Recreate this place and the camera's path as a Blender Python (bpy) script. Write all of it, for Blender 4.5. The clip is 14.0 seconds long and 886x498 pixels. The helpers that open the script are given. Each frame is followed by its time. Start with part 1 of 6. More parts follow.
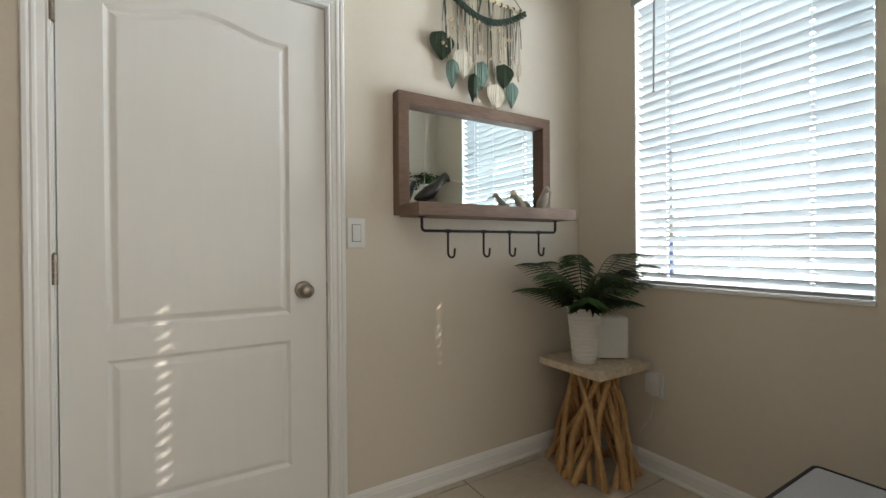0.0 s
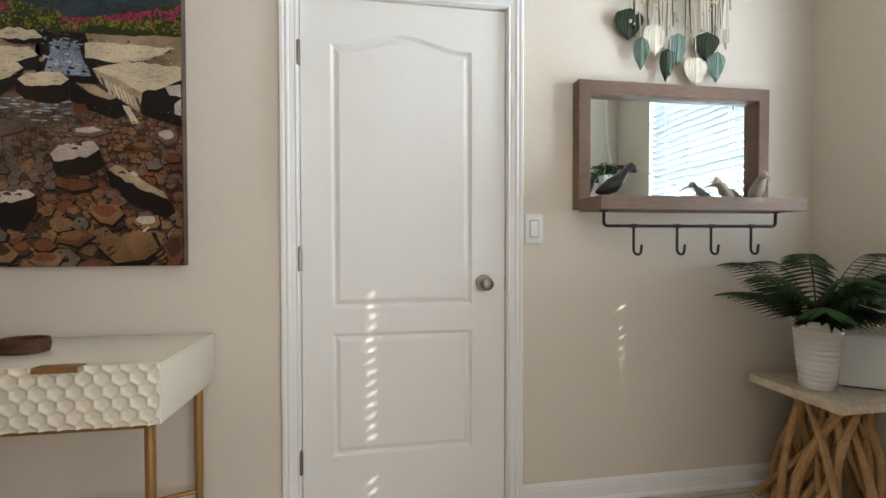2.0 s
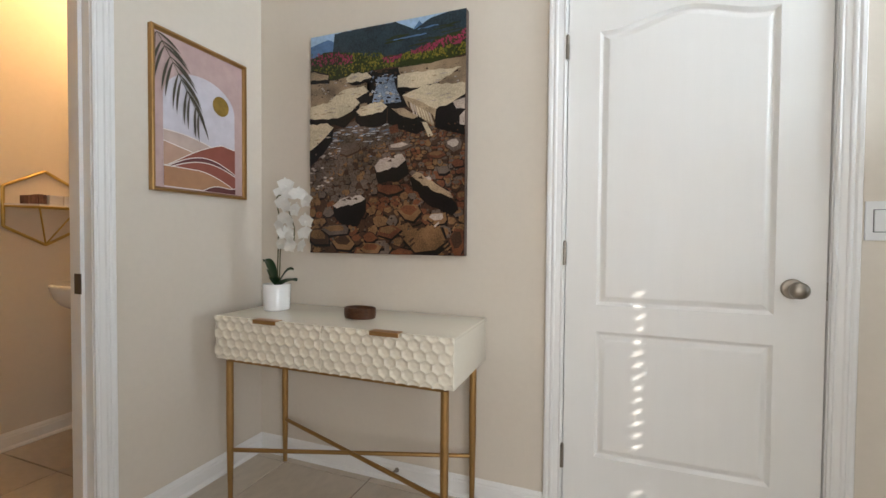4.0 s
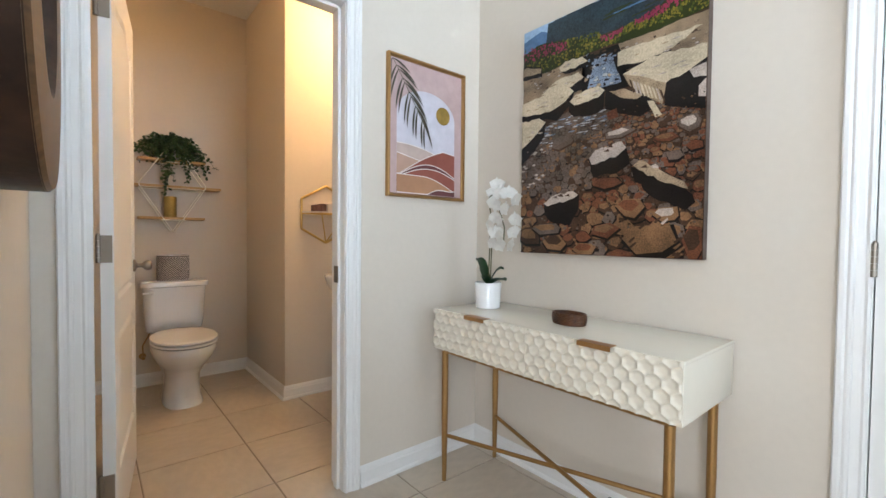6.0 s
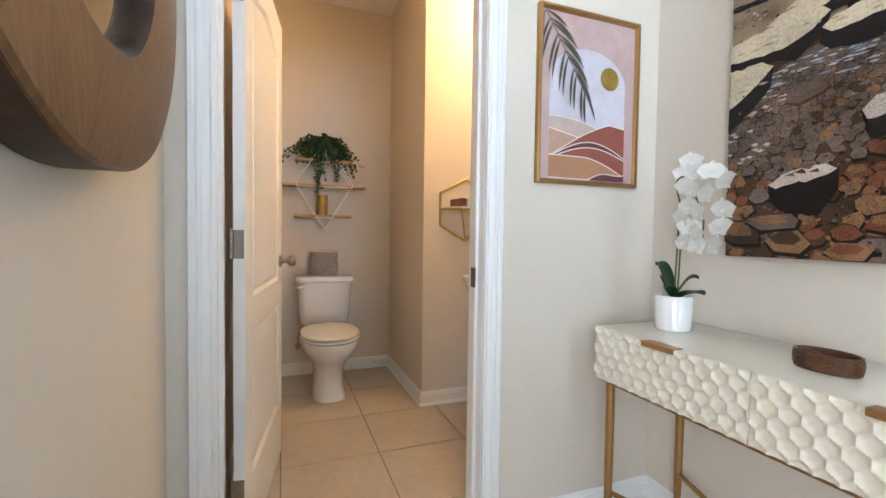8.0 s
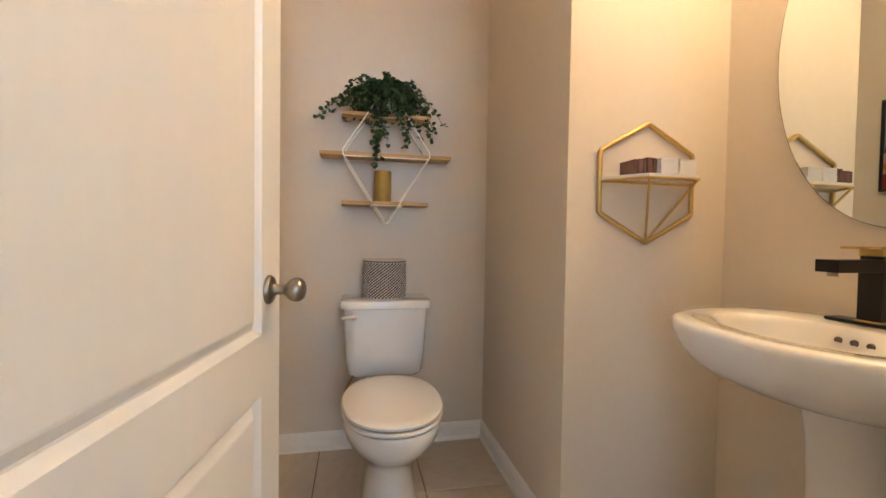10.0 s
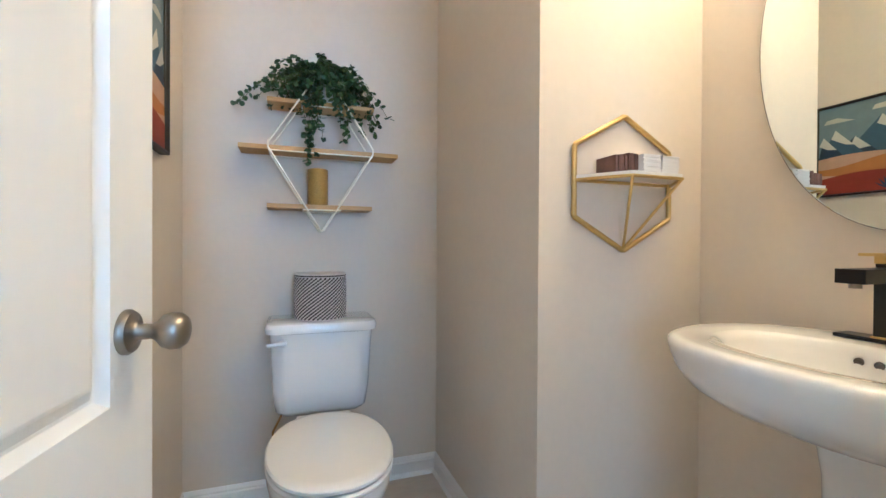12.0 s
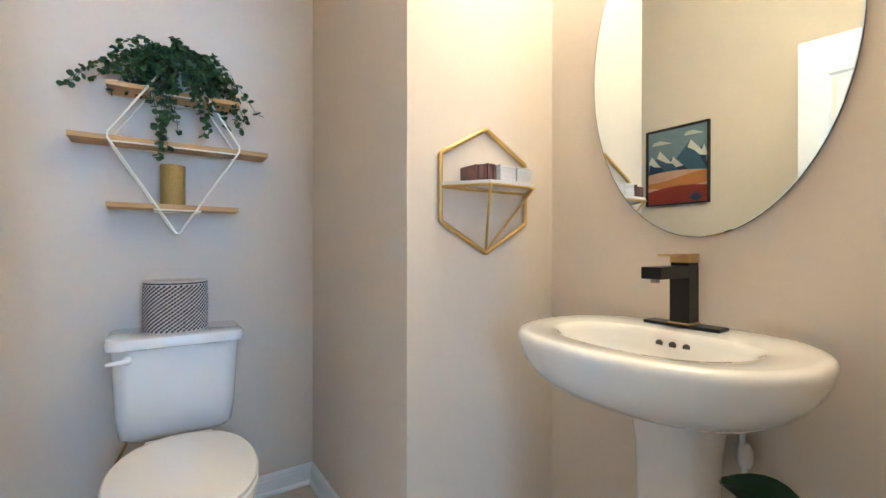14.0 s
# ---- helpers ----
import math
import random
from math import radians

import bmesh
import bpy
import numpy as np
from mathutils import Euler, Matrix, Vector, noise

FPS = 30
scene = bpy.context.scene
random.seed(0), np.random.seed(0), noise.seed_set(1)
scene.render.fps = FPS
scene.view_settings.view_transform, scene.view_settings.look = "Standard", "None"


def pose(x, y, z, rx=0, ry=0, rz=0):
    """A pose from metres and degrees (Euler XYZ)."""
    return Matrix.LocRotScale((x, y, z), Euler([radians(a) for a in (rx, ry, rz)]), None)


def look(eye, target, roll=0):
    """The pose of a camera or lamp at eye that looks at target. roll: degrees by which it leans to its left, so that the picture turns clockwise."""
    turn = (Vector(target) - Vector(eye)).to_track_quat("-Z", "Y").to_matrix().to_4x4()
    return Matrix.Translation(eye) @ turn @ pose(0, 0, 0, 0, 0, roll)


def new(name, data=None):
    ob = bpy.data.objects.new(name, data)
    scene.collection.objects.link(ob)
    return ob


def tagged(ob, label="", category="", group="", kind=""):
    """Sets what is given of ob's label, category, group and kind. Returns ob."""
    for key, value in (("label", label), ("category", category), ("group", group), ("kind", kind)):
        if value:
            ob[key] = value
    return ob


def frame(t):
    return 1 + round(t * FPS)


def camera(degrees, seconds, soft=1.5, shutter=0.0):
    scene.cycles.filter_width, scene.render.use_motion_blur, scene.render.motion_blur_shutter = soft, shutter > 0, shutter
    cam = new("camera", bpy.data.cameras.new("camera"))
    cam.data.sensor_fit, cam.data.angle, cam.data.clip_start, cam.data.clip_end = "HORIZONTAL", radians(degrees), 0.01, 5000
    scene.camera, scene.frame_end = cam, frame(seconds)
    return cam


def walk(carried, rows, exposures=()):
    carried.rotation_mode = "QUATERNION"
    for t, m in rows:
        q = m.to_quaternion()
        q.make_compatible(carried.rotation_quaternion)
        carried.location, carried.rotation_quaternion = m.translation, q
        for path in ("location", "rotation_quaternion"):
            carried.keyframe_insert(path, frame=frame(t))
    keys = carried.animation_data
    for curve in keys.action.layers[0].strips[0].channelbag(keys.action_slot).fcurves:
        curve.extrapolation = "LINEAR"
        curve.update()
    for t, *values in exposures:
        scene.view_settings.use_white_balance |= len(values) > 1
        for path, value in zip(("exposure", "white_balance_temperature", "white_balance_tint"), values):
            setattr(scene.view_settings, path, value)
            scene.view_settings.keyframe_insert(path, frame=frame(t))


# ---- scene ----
cam = camera(92.3, 14.0)
ROWS = [  # t, x, y, z, pitch, roll, yaw
    (0, 0.359, 0.077, 1.093, -0.34, 0.39, -31.38),
    (0.5, 0.362, 0.065, 1.105, -0.79, 0.33, -26.39),
    (1, 0.342, 0.067, 1.104, -0.91, 0.38, -21.21),
    (1.5, 0.335, 0.069, 1.107, -1.14, 0.19, -15.42),
    (2, 0.331, 0.070, 1.100, -1.06, 0.10, -8.57),
    (2.5, 0.325, 0.068, 1.099, -1.10, -0.17, -1.00),
    (3, 0.259, 0.075, 1.094, -1.14, -0.20, 5.68),
    (3.5, 0.210, 0.063, 1.093, -1.42, -0.32, 13.47),
    (4, 0.178, 0.059, 1.085, -1.39, -0.47, 20.83),
    (4.2, 0.166, 0.059, 1.091, -1.59, -0.57, 24.15),
    (6.3, 0.168, 0.176, 1.078, -1.47, -0.62, 53.08),
    (6.5, 0.173, 0.167, 1.077, -1.46, -0.66, 54.73),
    (7, 0.156, 0.213, 1.086, -1.74, -0.61, 59.65),
    (7.5, 0.095, 0.271, 1.074, -1.76, -0.74, 64.70),
    (8, -0.133, 0.334, 1.070, -1.92, -0.79, 69.17),
    (8.5, -0.431, 0.398, 1.060, -1.55, -1.07, 73.33),
    (9, -0.792, 0.447, 1.061, -1.63, -1.01, 77.25),
    (9.2, -0.942, 0.461, 1.055, -1.67, -0.89, 78.53),
    (11.3, -1.620, 0.511, 1.040, -0.72, -0.45, 75.78),
    (11.5, -1.624, 0.514, 1.042, -0.67, -0.40, 74.42),
    (12, -1.626, 0.523, 1.046, -0.44, -0.33, 70.51),
    (12.5, -1.618, 0.538, 1.053, -0.45, -0.18, 66.49),
    (13, -1.603, 0.549, 1.054, -0.34, -0.17, 62.65),
    (13.5, -1.590, 0.563, 1.052, -0.20, -0.12, 59.41),
    (14, -1.581, 0.569, 1.050, -0.12, -0.04, 56.02),
]
EXPO = [(0, 0.52, 7200, 12), (2.5, 1.1, 6750, 13), (4, 1.18, 6650, 13), (6.5, 1.8, 5900, 10), (9.2, 1.95, 5900, 11), (11.3, 2.32, 4300, 0), (14, 2.47, 4200, 0)]
walk(cam, [(t, pose(x, y, z, 90 + pitch, roll, yaw)) for t, x, y, z, pitch, roll, yaw in ROWS], EXPO)

# ---- plan, in metres ----
NORTH, EAST, WEST, SOUTH = 1.75, 2.29, -1.45, 0.045      # faces of the entry room
PBACK, PJOG_X, PJOG_Y, PSOUTH = -3.50, -2.632, 1.155, 0.125  # faces of the powder room
WALL = 0.115
CEIL = 2.80
TILE, TILE_X, TILE_Y = 0.453, -2.157, 0.786
DOOR_X0, DOOR_X1, DOOR_TOP = 0.035, 0.845, 2.035         # entry-side door opening
PD_Y0, PD_Y1 = 0.168, 0.985                              # powder doorway
WIN_Y0, WIN_Y1, WIN_Z0, WIN_Z1 = 0.525, 1.395, 0.885, 2.36

# ---- light ----
SUN_WAY = Vector((-1.9, 1.0, -1.20)).normalized()
world = bpy.data.worlds.new("sky")
scene.world = world
world.use_nodes = True
wn = world.node_tree.nodes
sky = wn.new("ShaderNodeTexSky")
sky.sky_type, sky.sun_disc = "NISHITA", False
sky.sun_elevation = math.asin(-SUN_WAY.z)
sky.sun_rotation = math.atan2(-SUN_WAY.x, -SUN_WAY.y)
world.node_tree.links.new(sky.outputs[0], wn["Background"].inputs[0])
wn["Background"].inputs[1].default_value = 0.06


def lamp(name, kind, m, power, color=(1, 1, 1), size=None, angle=None):
    data = bpy.data.lights.new(name, kind)
    data.energy, data.color = power, color
    if size:
        data.shape, data.size, data.size_y = "RECTANGLE", *size
    if angle:
        data.angle = radians(angle)
    ob = new(name, data)
    ob.matrix_world = m
    return ob


lamp("sun", "SUN", look((6, -3, 6), Vector((6, -3, 6)) + SUN_WAY), 5.0, (1, 0.95, 0.86), angle=0.35)
# daylight in the opening of the blinded window, outside the slats
lamp("window_daylight", "AREA", look((EAST + 0.32, (WIN_Y0 + WIN_Y1) / 2, 1.66), (0, (WIN_Y0 + WIN_Y1) / 2, 1.60)), 34, (0.70, 0.86, 1.0), (0.86, 1.46))
# added fill light for the entry room, standing for two unseen hall windows
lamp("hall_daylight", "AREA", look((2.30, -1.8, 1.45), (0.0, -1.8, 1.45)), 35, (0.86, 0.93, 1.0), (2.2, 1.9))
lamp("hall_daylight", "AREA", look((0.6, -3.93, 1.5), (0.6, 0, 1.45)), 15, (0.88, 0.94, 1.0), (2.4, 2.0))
# bulbs of the vanity lamp over the oval mirror
for bulb_x in (-2.30, -2.12, -1.94):
    bulb = lamp("vanity_bulb", "POINT", Matrix.Translation((bulb_x, 1.60, 2.47)), 3.1, (1.0, 0.64, 0.31))
    bulb.data.shadow_soft_size = 0.045

# ---- materials ----
def material(name, color, rough=0.6, metal=0.0, var=0.06, grain=40.0, blotch=3.0, bump=0.1, bump_scale=120.0, spec=0.5, coat=0.0, stretch=(1, 1, 1), random_tint=0.0, trans=0.0, color2=None, dist=0.002):
    """A principled surface with two scales of tone, uneven gloss and a fine relief."""
    m = bpy.data.materials.new(name)
    m.use_nodes = True
    nt = m.node_tree
    n, l = nt.nodes, nt.links
    bsdf = n["Principled BSDF"]
    bsdf.inputs["Metallic"].default_value = metal
    bsdf.inputs["Specular IOR Level"].default_value = spec
    bsdf.inputs["Coat Weight"].default_value = coat
    co = n.new("ShaderNodeTexCoord")
    mp = n.new("ShaderNodeMapping")
    mp.inputs["Scale"].default_value = stretch
    l.new(co.outputs["Object"], mp.inputs[0])
    fine, big = n.new("ShaderNodeTexNoise"), n.new("ShaderNodeTexNoise")
    fine.inputs["Scale"].default_value, fine.inputs["Detail"].default_value = grain, 6
    big.inputs["Scale"].default_value, big.inputs["Detail"].default_value = blotch, 3
    l.new(mp.outputs[0], fine.inputs[0])
    l.new(co.outputs["Object"], big.inputs[0])
    add = n.new("ShaderNodeMath")
    l.new(fine.outputs[0], add.inputs[0])
    l.new(big.outputs[0], add.inputs[1])
    ramp = n.new("ShaderNodeValToRGB")
    lo = color2 or tuple(c * (1 - var) for c in color)
    hi = color if color2 else tuple(min(1, c * (1 + var)) for c in color)
    ramp.color_ramp.elements[0].position, ramp.color_ramp.elements[0].color = 0.35, (*lo, 1)
    ramp.color_ramp.elements[1].position, ramp.color_ramp.elements[1].color = 0.65, (*hi, 1)
    half = n.new("ShaderNodeMath")
    half.operation = "MULTIPLY"
    half.inputs[1].default_value = 0.5
    l.new(add.outputs[0], half.inputs[0])
    l.new(half.outputs[0], ramp.inputs[0])
    out = ramp.outputs[0]
    if random_tint:
        info, hsv, rng = n.new("ShaderNodeObjectInfo"), n.new("ShaderNodeHueSaturation"), n.new("ShaderNodeMapRange")
        rng.inputs["To Min"].default_value, rng.inputs["To Max"].default_value = 1 - random_tint, 1 + random_tint
        l.new(info.outputs["Random"], rng.inputs[0])
        l.new(rng.outputs[0], hsv.inputs["Value"])
        l.new(out, hsv.inputs["Color"])
        out = hsv.outputs[0]
    l.new(out, bsdf.inputs["Base Color"])
    rr = n.new("ShaderNodeMapRange")
    rr.inputs["To Min"].default_value, rr.inputs["To Max"].default_value = max(0.02, rough * 0.85), min(1, rough * 1.15)
    l.new(big.outputs[0], rr.inputs[0])
    l.new(rr.outputs[0], bsdf.inputs["Roughness"])
    if bump:
        bn, bt = n.new("ShaderNodeBump"), n.new("ShaderNodeTexNoise")
        bt.inputs["Scale"].default_value, bt.inputs["Detail"].default_value = bump_scale, 3
        l.new(mp.outputs[0], bt.inputs[0])
        l.new(bt.outputs[0], bn.inputs["Height"])
        bn.inputs["Strength"].default_value, bn.inputs["Distance"].default_value = bump, dist
        l.new(bn.outputs[0], bsdf.inputs["Normal"])
    if trans:
        tl, mix = n.new("ShaderNodeBsdfTranslucent"), n.new("ShaderNodeMixShader")
        l.new(out, tl.inputs[0])
        mix.inputs[0].default_value = trans
        l.new(bsdf.outputs[0], mix.inputs[1])
        l.new(tl.outputs[0], mix.inputs[2])
        l.new(mix.outputs[0], n["Material Output"].inputs[0])
    return m


PAINT = material("wall_paint", (0.67, 0.60, 0.51), 0.75, var=0.02, bump=0.12, bump_scale=260, blotch=1.5)
PAINT_OUT = material("stucco", (0.6, 0.56, 0.5), 0.9, var=0.06)
CEILING = material("ceiling_paint", (0.84, 0.83, 0.80), 0.9, var=0.02, bump=0.3, bump_scale=160)
TRIM = material("trim_paint", (0.80, 0.79, 0.77), 0.38, var=0.012, bump=0.015, bump_scale=60)
DOORPAINT = material("door_paint", (0.80, 0.785, 0.755), 0.42, var=0.012, bump=0.16, bump_scale=160, stretch=(1, 1, 0.06), dist=0.001)
TILEMAT = material("floor_tile", (0.54, 0.465, 0.375), 0.32, var=0.10, grain=14, blotch=2.2, bump=0.12, bump_scale=30, random_tint=0.05, stretch=(1, 2, 1))
GROUT = material("grout", (0.26, 0.215, 0.165), 0.95, var=0.15, bump=0.5)
NICKEL = material("satin_nickel", (0.30, 0.265, 0.225), 0.33, metal=1, var=0.04, bump=0.03)
STEEL_DARK = material("aged_steel", (0.13, 0.115, 0.10), 0.4, metal=1, var=0.08, bump=0.05)
BLACKMETAL = material("black_iron", (0.018, 0.017, 0.017), 0.5, metal=0.3, var=0.2, bump=0.2)
MIRROR = material("mirror_glass", (0.85, 0.91, 0.90), 0.02, metal=1, var=0.0, bump=0)
MIRROR.node_tree.nodes["Principled BSDF"].inputs["Roughness"].default_value = 0.0
for link in list(MIRROR.node_tree.nodes["Principled BSDF"].inputs["Roughness"].links):
    MIRROR.node_tree.links.remove(link)


# ---- building blocks ----
def ob_from(bm, name, mat, parent=None, smooth=False, at=None):
    bmesh.ops.recalc_face_normals(bm, faces=bm.faces)
    me = bpy.data.meshes.new(name)
    bm.to_mesh(me)
    bm.free()
    for mm in (mat if isinstance(mat, (list, tuple)) else [mat]):
        me.materials.append(mm)
    if smooth:
        for poly in me.polygons:
            poly.use_smooth = True
        me.set_sharp_from_angle(angle=radians(38))
    ob = new(name, me)
    if at is not None:
        ob.matrix_world = at
    if parent:
        ob.parent = parent
    return ob


def cuboid(bm, lo, hi, bevel=0.0, mi=0, m=None, segs=2):
    vs = [bm.verts.new((x, y, z)) for x in (lo[0], hi[0]) for y in (lo[1], hi[1]) for z in (lo[2], hi[2])]
    fs = [bm.faces.new([vs[i] for i in q]) for q in ((0, 1, 3, 2), (4, 6, 7, 5), (0, 4, 5, 1), (2, 3, 7, 6), (0, 2, 6, 4), (1, 5, 7, 3))]
    bmesh.ops.recalc_face_normals(bm, faces=fs)
    for f in fs:
        f.material_index = mi
    if bevel:
        es = list({e for f in fs for e in f.edges})
        r = bmesh.ops.bevel(bm, geom=es, offset=bevel, segments=segs, profile=0.6, affect="EDGES")
        for f in r["faces"]:
            f.material_index = mi
        vs = list({v for f in r["faces"] for v in f.verts})
    if m is not None:
        bmesh.ops.transform(bm, matrix=m, verts=vs)
    return vs


def boxes(name, mat, parts, bevel=0.0, parent=None, smooth=False):
    bm = bmesh.new()
    for lo, hi in parts:
        cuboid(bm, lo, hi, bevel)
    return ob_from(bm, name, mat, parent, smooth)


def ring_strip(bm, rings, closed=True, cap0=False, cap1=False, mi=0):
    """Skin a list of equal rings of points."""
    vr = [[bm.verts.new(p) for p in r] for r in rings]
    k = len(vr[0])
    for a, b in zip(vr, vr[1:]):
        for i in range(k if closed else k - 1):
            j = (i + 1) % k
            bm.faces.new((a[i], a[j], b[j], b[i])).material_index = mi
    if cap0:
        bm.faces.new(vr[0]).material_index = mi
    if cap1:
        bm.faces.new(vr[-1]).material_index = mi
    return vr


def lathe(bm, profile, segs=32, mi=0, m=None):
    """Turn (radius, height) pairs about z."""
    rings = []
    for r, z in profile:
        rings.append([Vector((max(r, 1e-4) * math.cos(2 * math.pi * i / segs), max(r, 1e-4) * math.sin(2 * math.pi * i / segs), z)) for i in range(segs)])
    if m is not None:
        rings = [[m @ p for p in r] for r in rings]
    return ring_strip(bm, rings, cap0=True, cap1=True, mi=mi)


def tube(bm, pts, radius, segs=10, mi=0, closed=False, flat=1.0):
    """A round bar along points; radius may be a list."""
    pts = [Vector(p) for p in pts]
    k = len(pts)
    rad = radius if isinstance(radius, (list, tuple)) else [radius] * k
    rings, up = [], None
    for i, p in enumerate(pts):
        if closed:
            t = (pts[(i + 1) % k] - pts[i - 1]).normalized()
        else:
            t = (pts[min(i + 1, k - 1)] - pts[max(i - 1, 0)]).normalized()
        if up is None:
            up = t.orthogonal().normalized()
        up = (up - t * up.dot(t)).normalized()
        side = t.cross(up)
        rings.append([p + rad[i] * (math.cos(a) * up + flat * math.sin(a) * side) for a in (2 * math.pi * j / segs for j in range(segs))])
    if closed:
        rings.append(rings[0])
        ring_strip(bm, rings, mi=mi)
        bmesh.ops.remove_doubles(bm, verts=bm.verts, dist=1e-6)
    else:
        ring_strip(bm, rings, cap0=True, cap1=True, mi=mi)


def arc(c, r, a0, a1, k, u=Vector((1, 0, 0)), v=Vector((0, 0, 1))):
    return [Vector(c) + r * (math.cos(radians(a0 + (a1 - a0) * i / k)) * u + math.sin(radians(a0 + (a1 - a0) * i / k)) * v) for i in range(k + 1)]


def empty(name, at=(0, 0, 0), rz=0):
    ob = new(name)
    ob.empty_display_size = 0.05
    ob.matrix_world = pose(*at, 0, 0, rz)
    return ob


def structure(ob, label, category=""):
    return tagged(ob, label, category, kind="structure")

# ---- structure ----
def wall(name, label, parts):
    return structure(boxes(name, PAINT, parts), label, "wall")


T_ = WALL
wall("wall_north", "beige painted drywall with a door opening", [
    ((-2.75, NORTH, 0), (DOOR_X0 - 0.02, NORTH + T_, CEIL)), ((DOOR_X1 + 0.02, NORTH, 0), (EAST + 0.26, NORTH + T_, CEIL)),
    ((DOOR_X0 - 0.02, NORTH, DOOR_TOP + 0.02), (DOOR_X1 + 0.02, NORTH + T_, CEIL))])
wall("wall_west", "beige painted drywall with the powder room doorway", [
    ((WEST - T_, SOUTH - 0.05, 0), (WEST, PD_Y0 - 0.02, CEIL)), ((WEST - T_, PD_Y1 + 0.02, 0), (WEST, NORTH, CEIL)),
    ((WEST - T_, PD_Y0 - 0.02, DOOR_TOP + 0.02), (WEST, PD_Y1 + 0.02, CEIL))])
E0, E1 = EAST, EAST + 0.26
wall("wall_east", "beige painted drywall with a deep window opening", [
    ((E0, -0.05, 0), (E1, WIN_Y0, CEIL)), ((E0, WIN_Y1, 0), (E1, NORTH, CEIL)),
    ((E0, WIN_Y0, 0), (E1, WIN_Y1, WIN_Z0)), ((E0, WIN_Y0, WIN_Z1), (E1, WIN_Y1, CEIL))])
wall("wall_south_1", "beige painted drywall behind the round mirror", [((WEST, SOUTH - T_, 0), (-0.12, SOUTH, CEIL))])
wall("wall_south_2", "beige painted drywall beside the window", [((1.35, 0.12 - T_, 0), (EAST, 0.12, CEIL))])
wall("wall_powder_back", "beige painted drywall behind the toilet", [((PBACK - T_, PSOUTH - T_, 0), (PBACK, PJOG_Y + 0.2, CEIL))])
wall("wall_powder_jog", "beige painted drywall corner beside the toilet", [((PBACK, PJOG_Y, 0), (PJOG_X, NORTH, CEIL))])
wall("wall_powder_south", "beige painted drywall behind the open door", [((PBACK, PSOUTH - T_, 0), (WEST - T_, PSOUTH, CEIL))])
# the hall behind, unseen, closed off; its east window opening is assumed
wall("wall_hall_west", "plain beige hall wall", [((-1.0, -4.2, 0), (-0.88, SOUTH - T_, CEIL))])
wall("wall_hall_east", "plain beige hall wall, unseen, with an assumed window opening", [((2.2, -4.2, 0), (2.32, -2.9, CEIL)), ((2.2, -0.7, 0), (2.32, 0.12 - T_, CEIL)), ((2.2, -2.9, 0), (2.32, -0.7, 0.5)), ((2.2, -2.9, 2.4), (2.32, -0.7, CEIL))])
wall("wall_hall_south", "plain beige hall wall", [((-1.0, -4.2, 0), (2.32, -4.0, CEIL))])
# white panels added behind the fill lamps; the east one blocks the sun
structure(boxes("window_2", CEILING, [((2.322, -2.95, 0.45), (2.335, -0.65, 2.45))]), "added white panel behind the hall fill lamp, keeps the sun out", "window")
structure(boxes("window_3", CEILING, [((-0.7, -3.999, 0.4), (1.9, -3.985, 2.6))]), "added white panel behind the far hall fill lamp", "window")
structure(boxes("ceiling", CEILING, [((PBACK - T_, -4.2, CEIL), (E1, NORTH + T_, CEIL + 0.12))]), "flat white painted ceiling", "ceiling")
floor = structure(boxes("floor", GROUT, [((PBACK - T_, -4.2, -0.12), (E1, NORTH + T_, -0.004))]), "beige square ceramic floor tiles with brown grout", "floor")


def profile_run(name, prof, p0, p1, out, mat=TRIM, label="", ends=(0, 0), parent=None):
    """A moulding: (out, up) pairs drawn along a straight line. ends: how far the front leans past each end (mitres)."""
    p0, p1, out = Vector(p0), Vector(p1), Vector(out)
    way = (p1 - p0).normalized()
    bm = bmesh.new()
    ring_strip(bm, [[p0 + out * u + Vector((0, 0, v)) - way * ends[0] * u for u, v in prof], [p1 + out * u + Vector((0, 0, v)) + way * ends[1] * u for u, v in prof]], cap0=True, cap1=True)
    ob = ob_from(bm, name, mat, parent)
    return structure(ob, label, "baseboard") if label else ob


BASE = [(0, 0), (0.022, 0), (0.022, 0.006), (0.019, 0.013), (0.013, 0.018), (0.013, 0.062), (0.010, 0.068), (0.010, 0.074), (0.006, 0.082), (0.003, 0.088), (0, 0.088)]
LB = "white painted baseboard with a shoe moulding"
profile_run("baseboard", BASE, (WEST, NORTH, 0), (DOOR_X0 - 0.068, NORTH, 0), (0, -1, 0), label=LB, ends=(-1, 0))
profile_run("baseboard", BASE, (DOOR_X1 + 0.068, NORTH, 0), (EAST, NORTH, 0), (0, -1, 0), label=LB, ends=(0, -1))
profile_run("baseboard", BASE, (WEST, PD_Y1 + 0.073, 0), (WEST, NORTH, 0), (1, 0, 0), label=LB, ends=(0, -1))
profile_run("baseboard", BASE, (EAST, NORTH, 0), (EAST, 0.12, 0), (-1, 0, 0), label=LB, ends=(-1, -1))
profile_run("baseboard", BASE, (WEST + 0.02, SOUTH, 0), (-0.12, SOUTH, 0), (0, 1, 0), label=LB)
profile_run("baseboard", BASE, (PBACK, PSOUTH, 0), (PBACK, PJOG_Y, 0), (1, 0, 0), label=LB, ends=(-1, -1))
profile_run("baseboard", BASE, (PBACK, PJOG_Y, 0), (PJOG_X, PJOG_Y, 0), (0, -1, 0), label=LB, ends=(-1, 1))
profile_run("baseboard", BASE, (PJOG_X, PJOG_Y, 0), (PJOG_X, NORTH, 0), (1, 0, 0), label=LB, ends=(1, -1))
profile_run("baseboard", BASE, (PJOG_X, NORTH, 0), (WEST - T_, NORTH, 0), (0, -1, 0), label=LB, ends=(-1, -1))
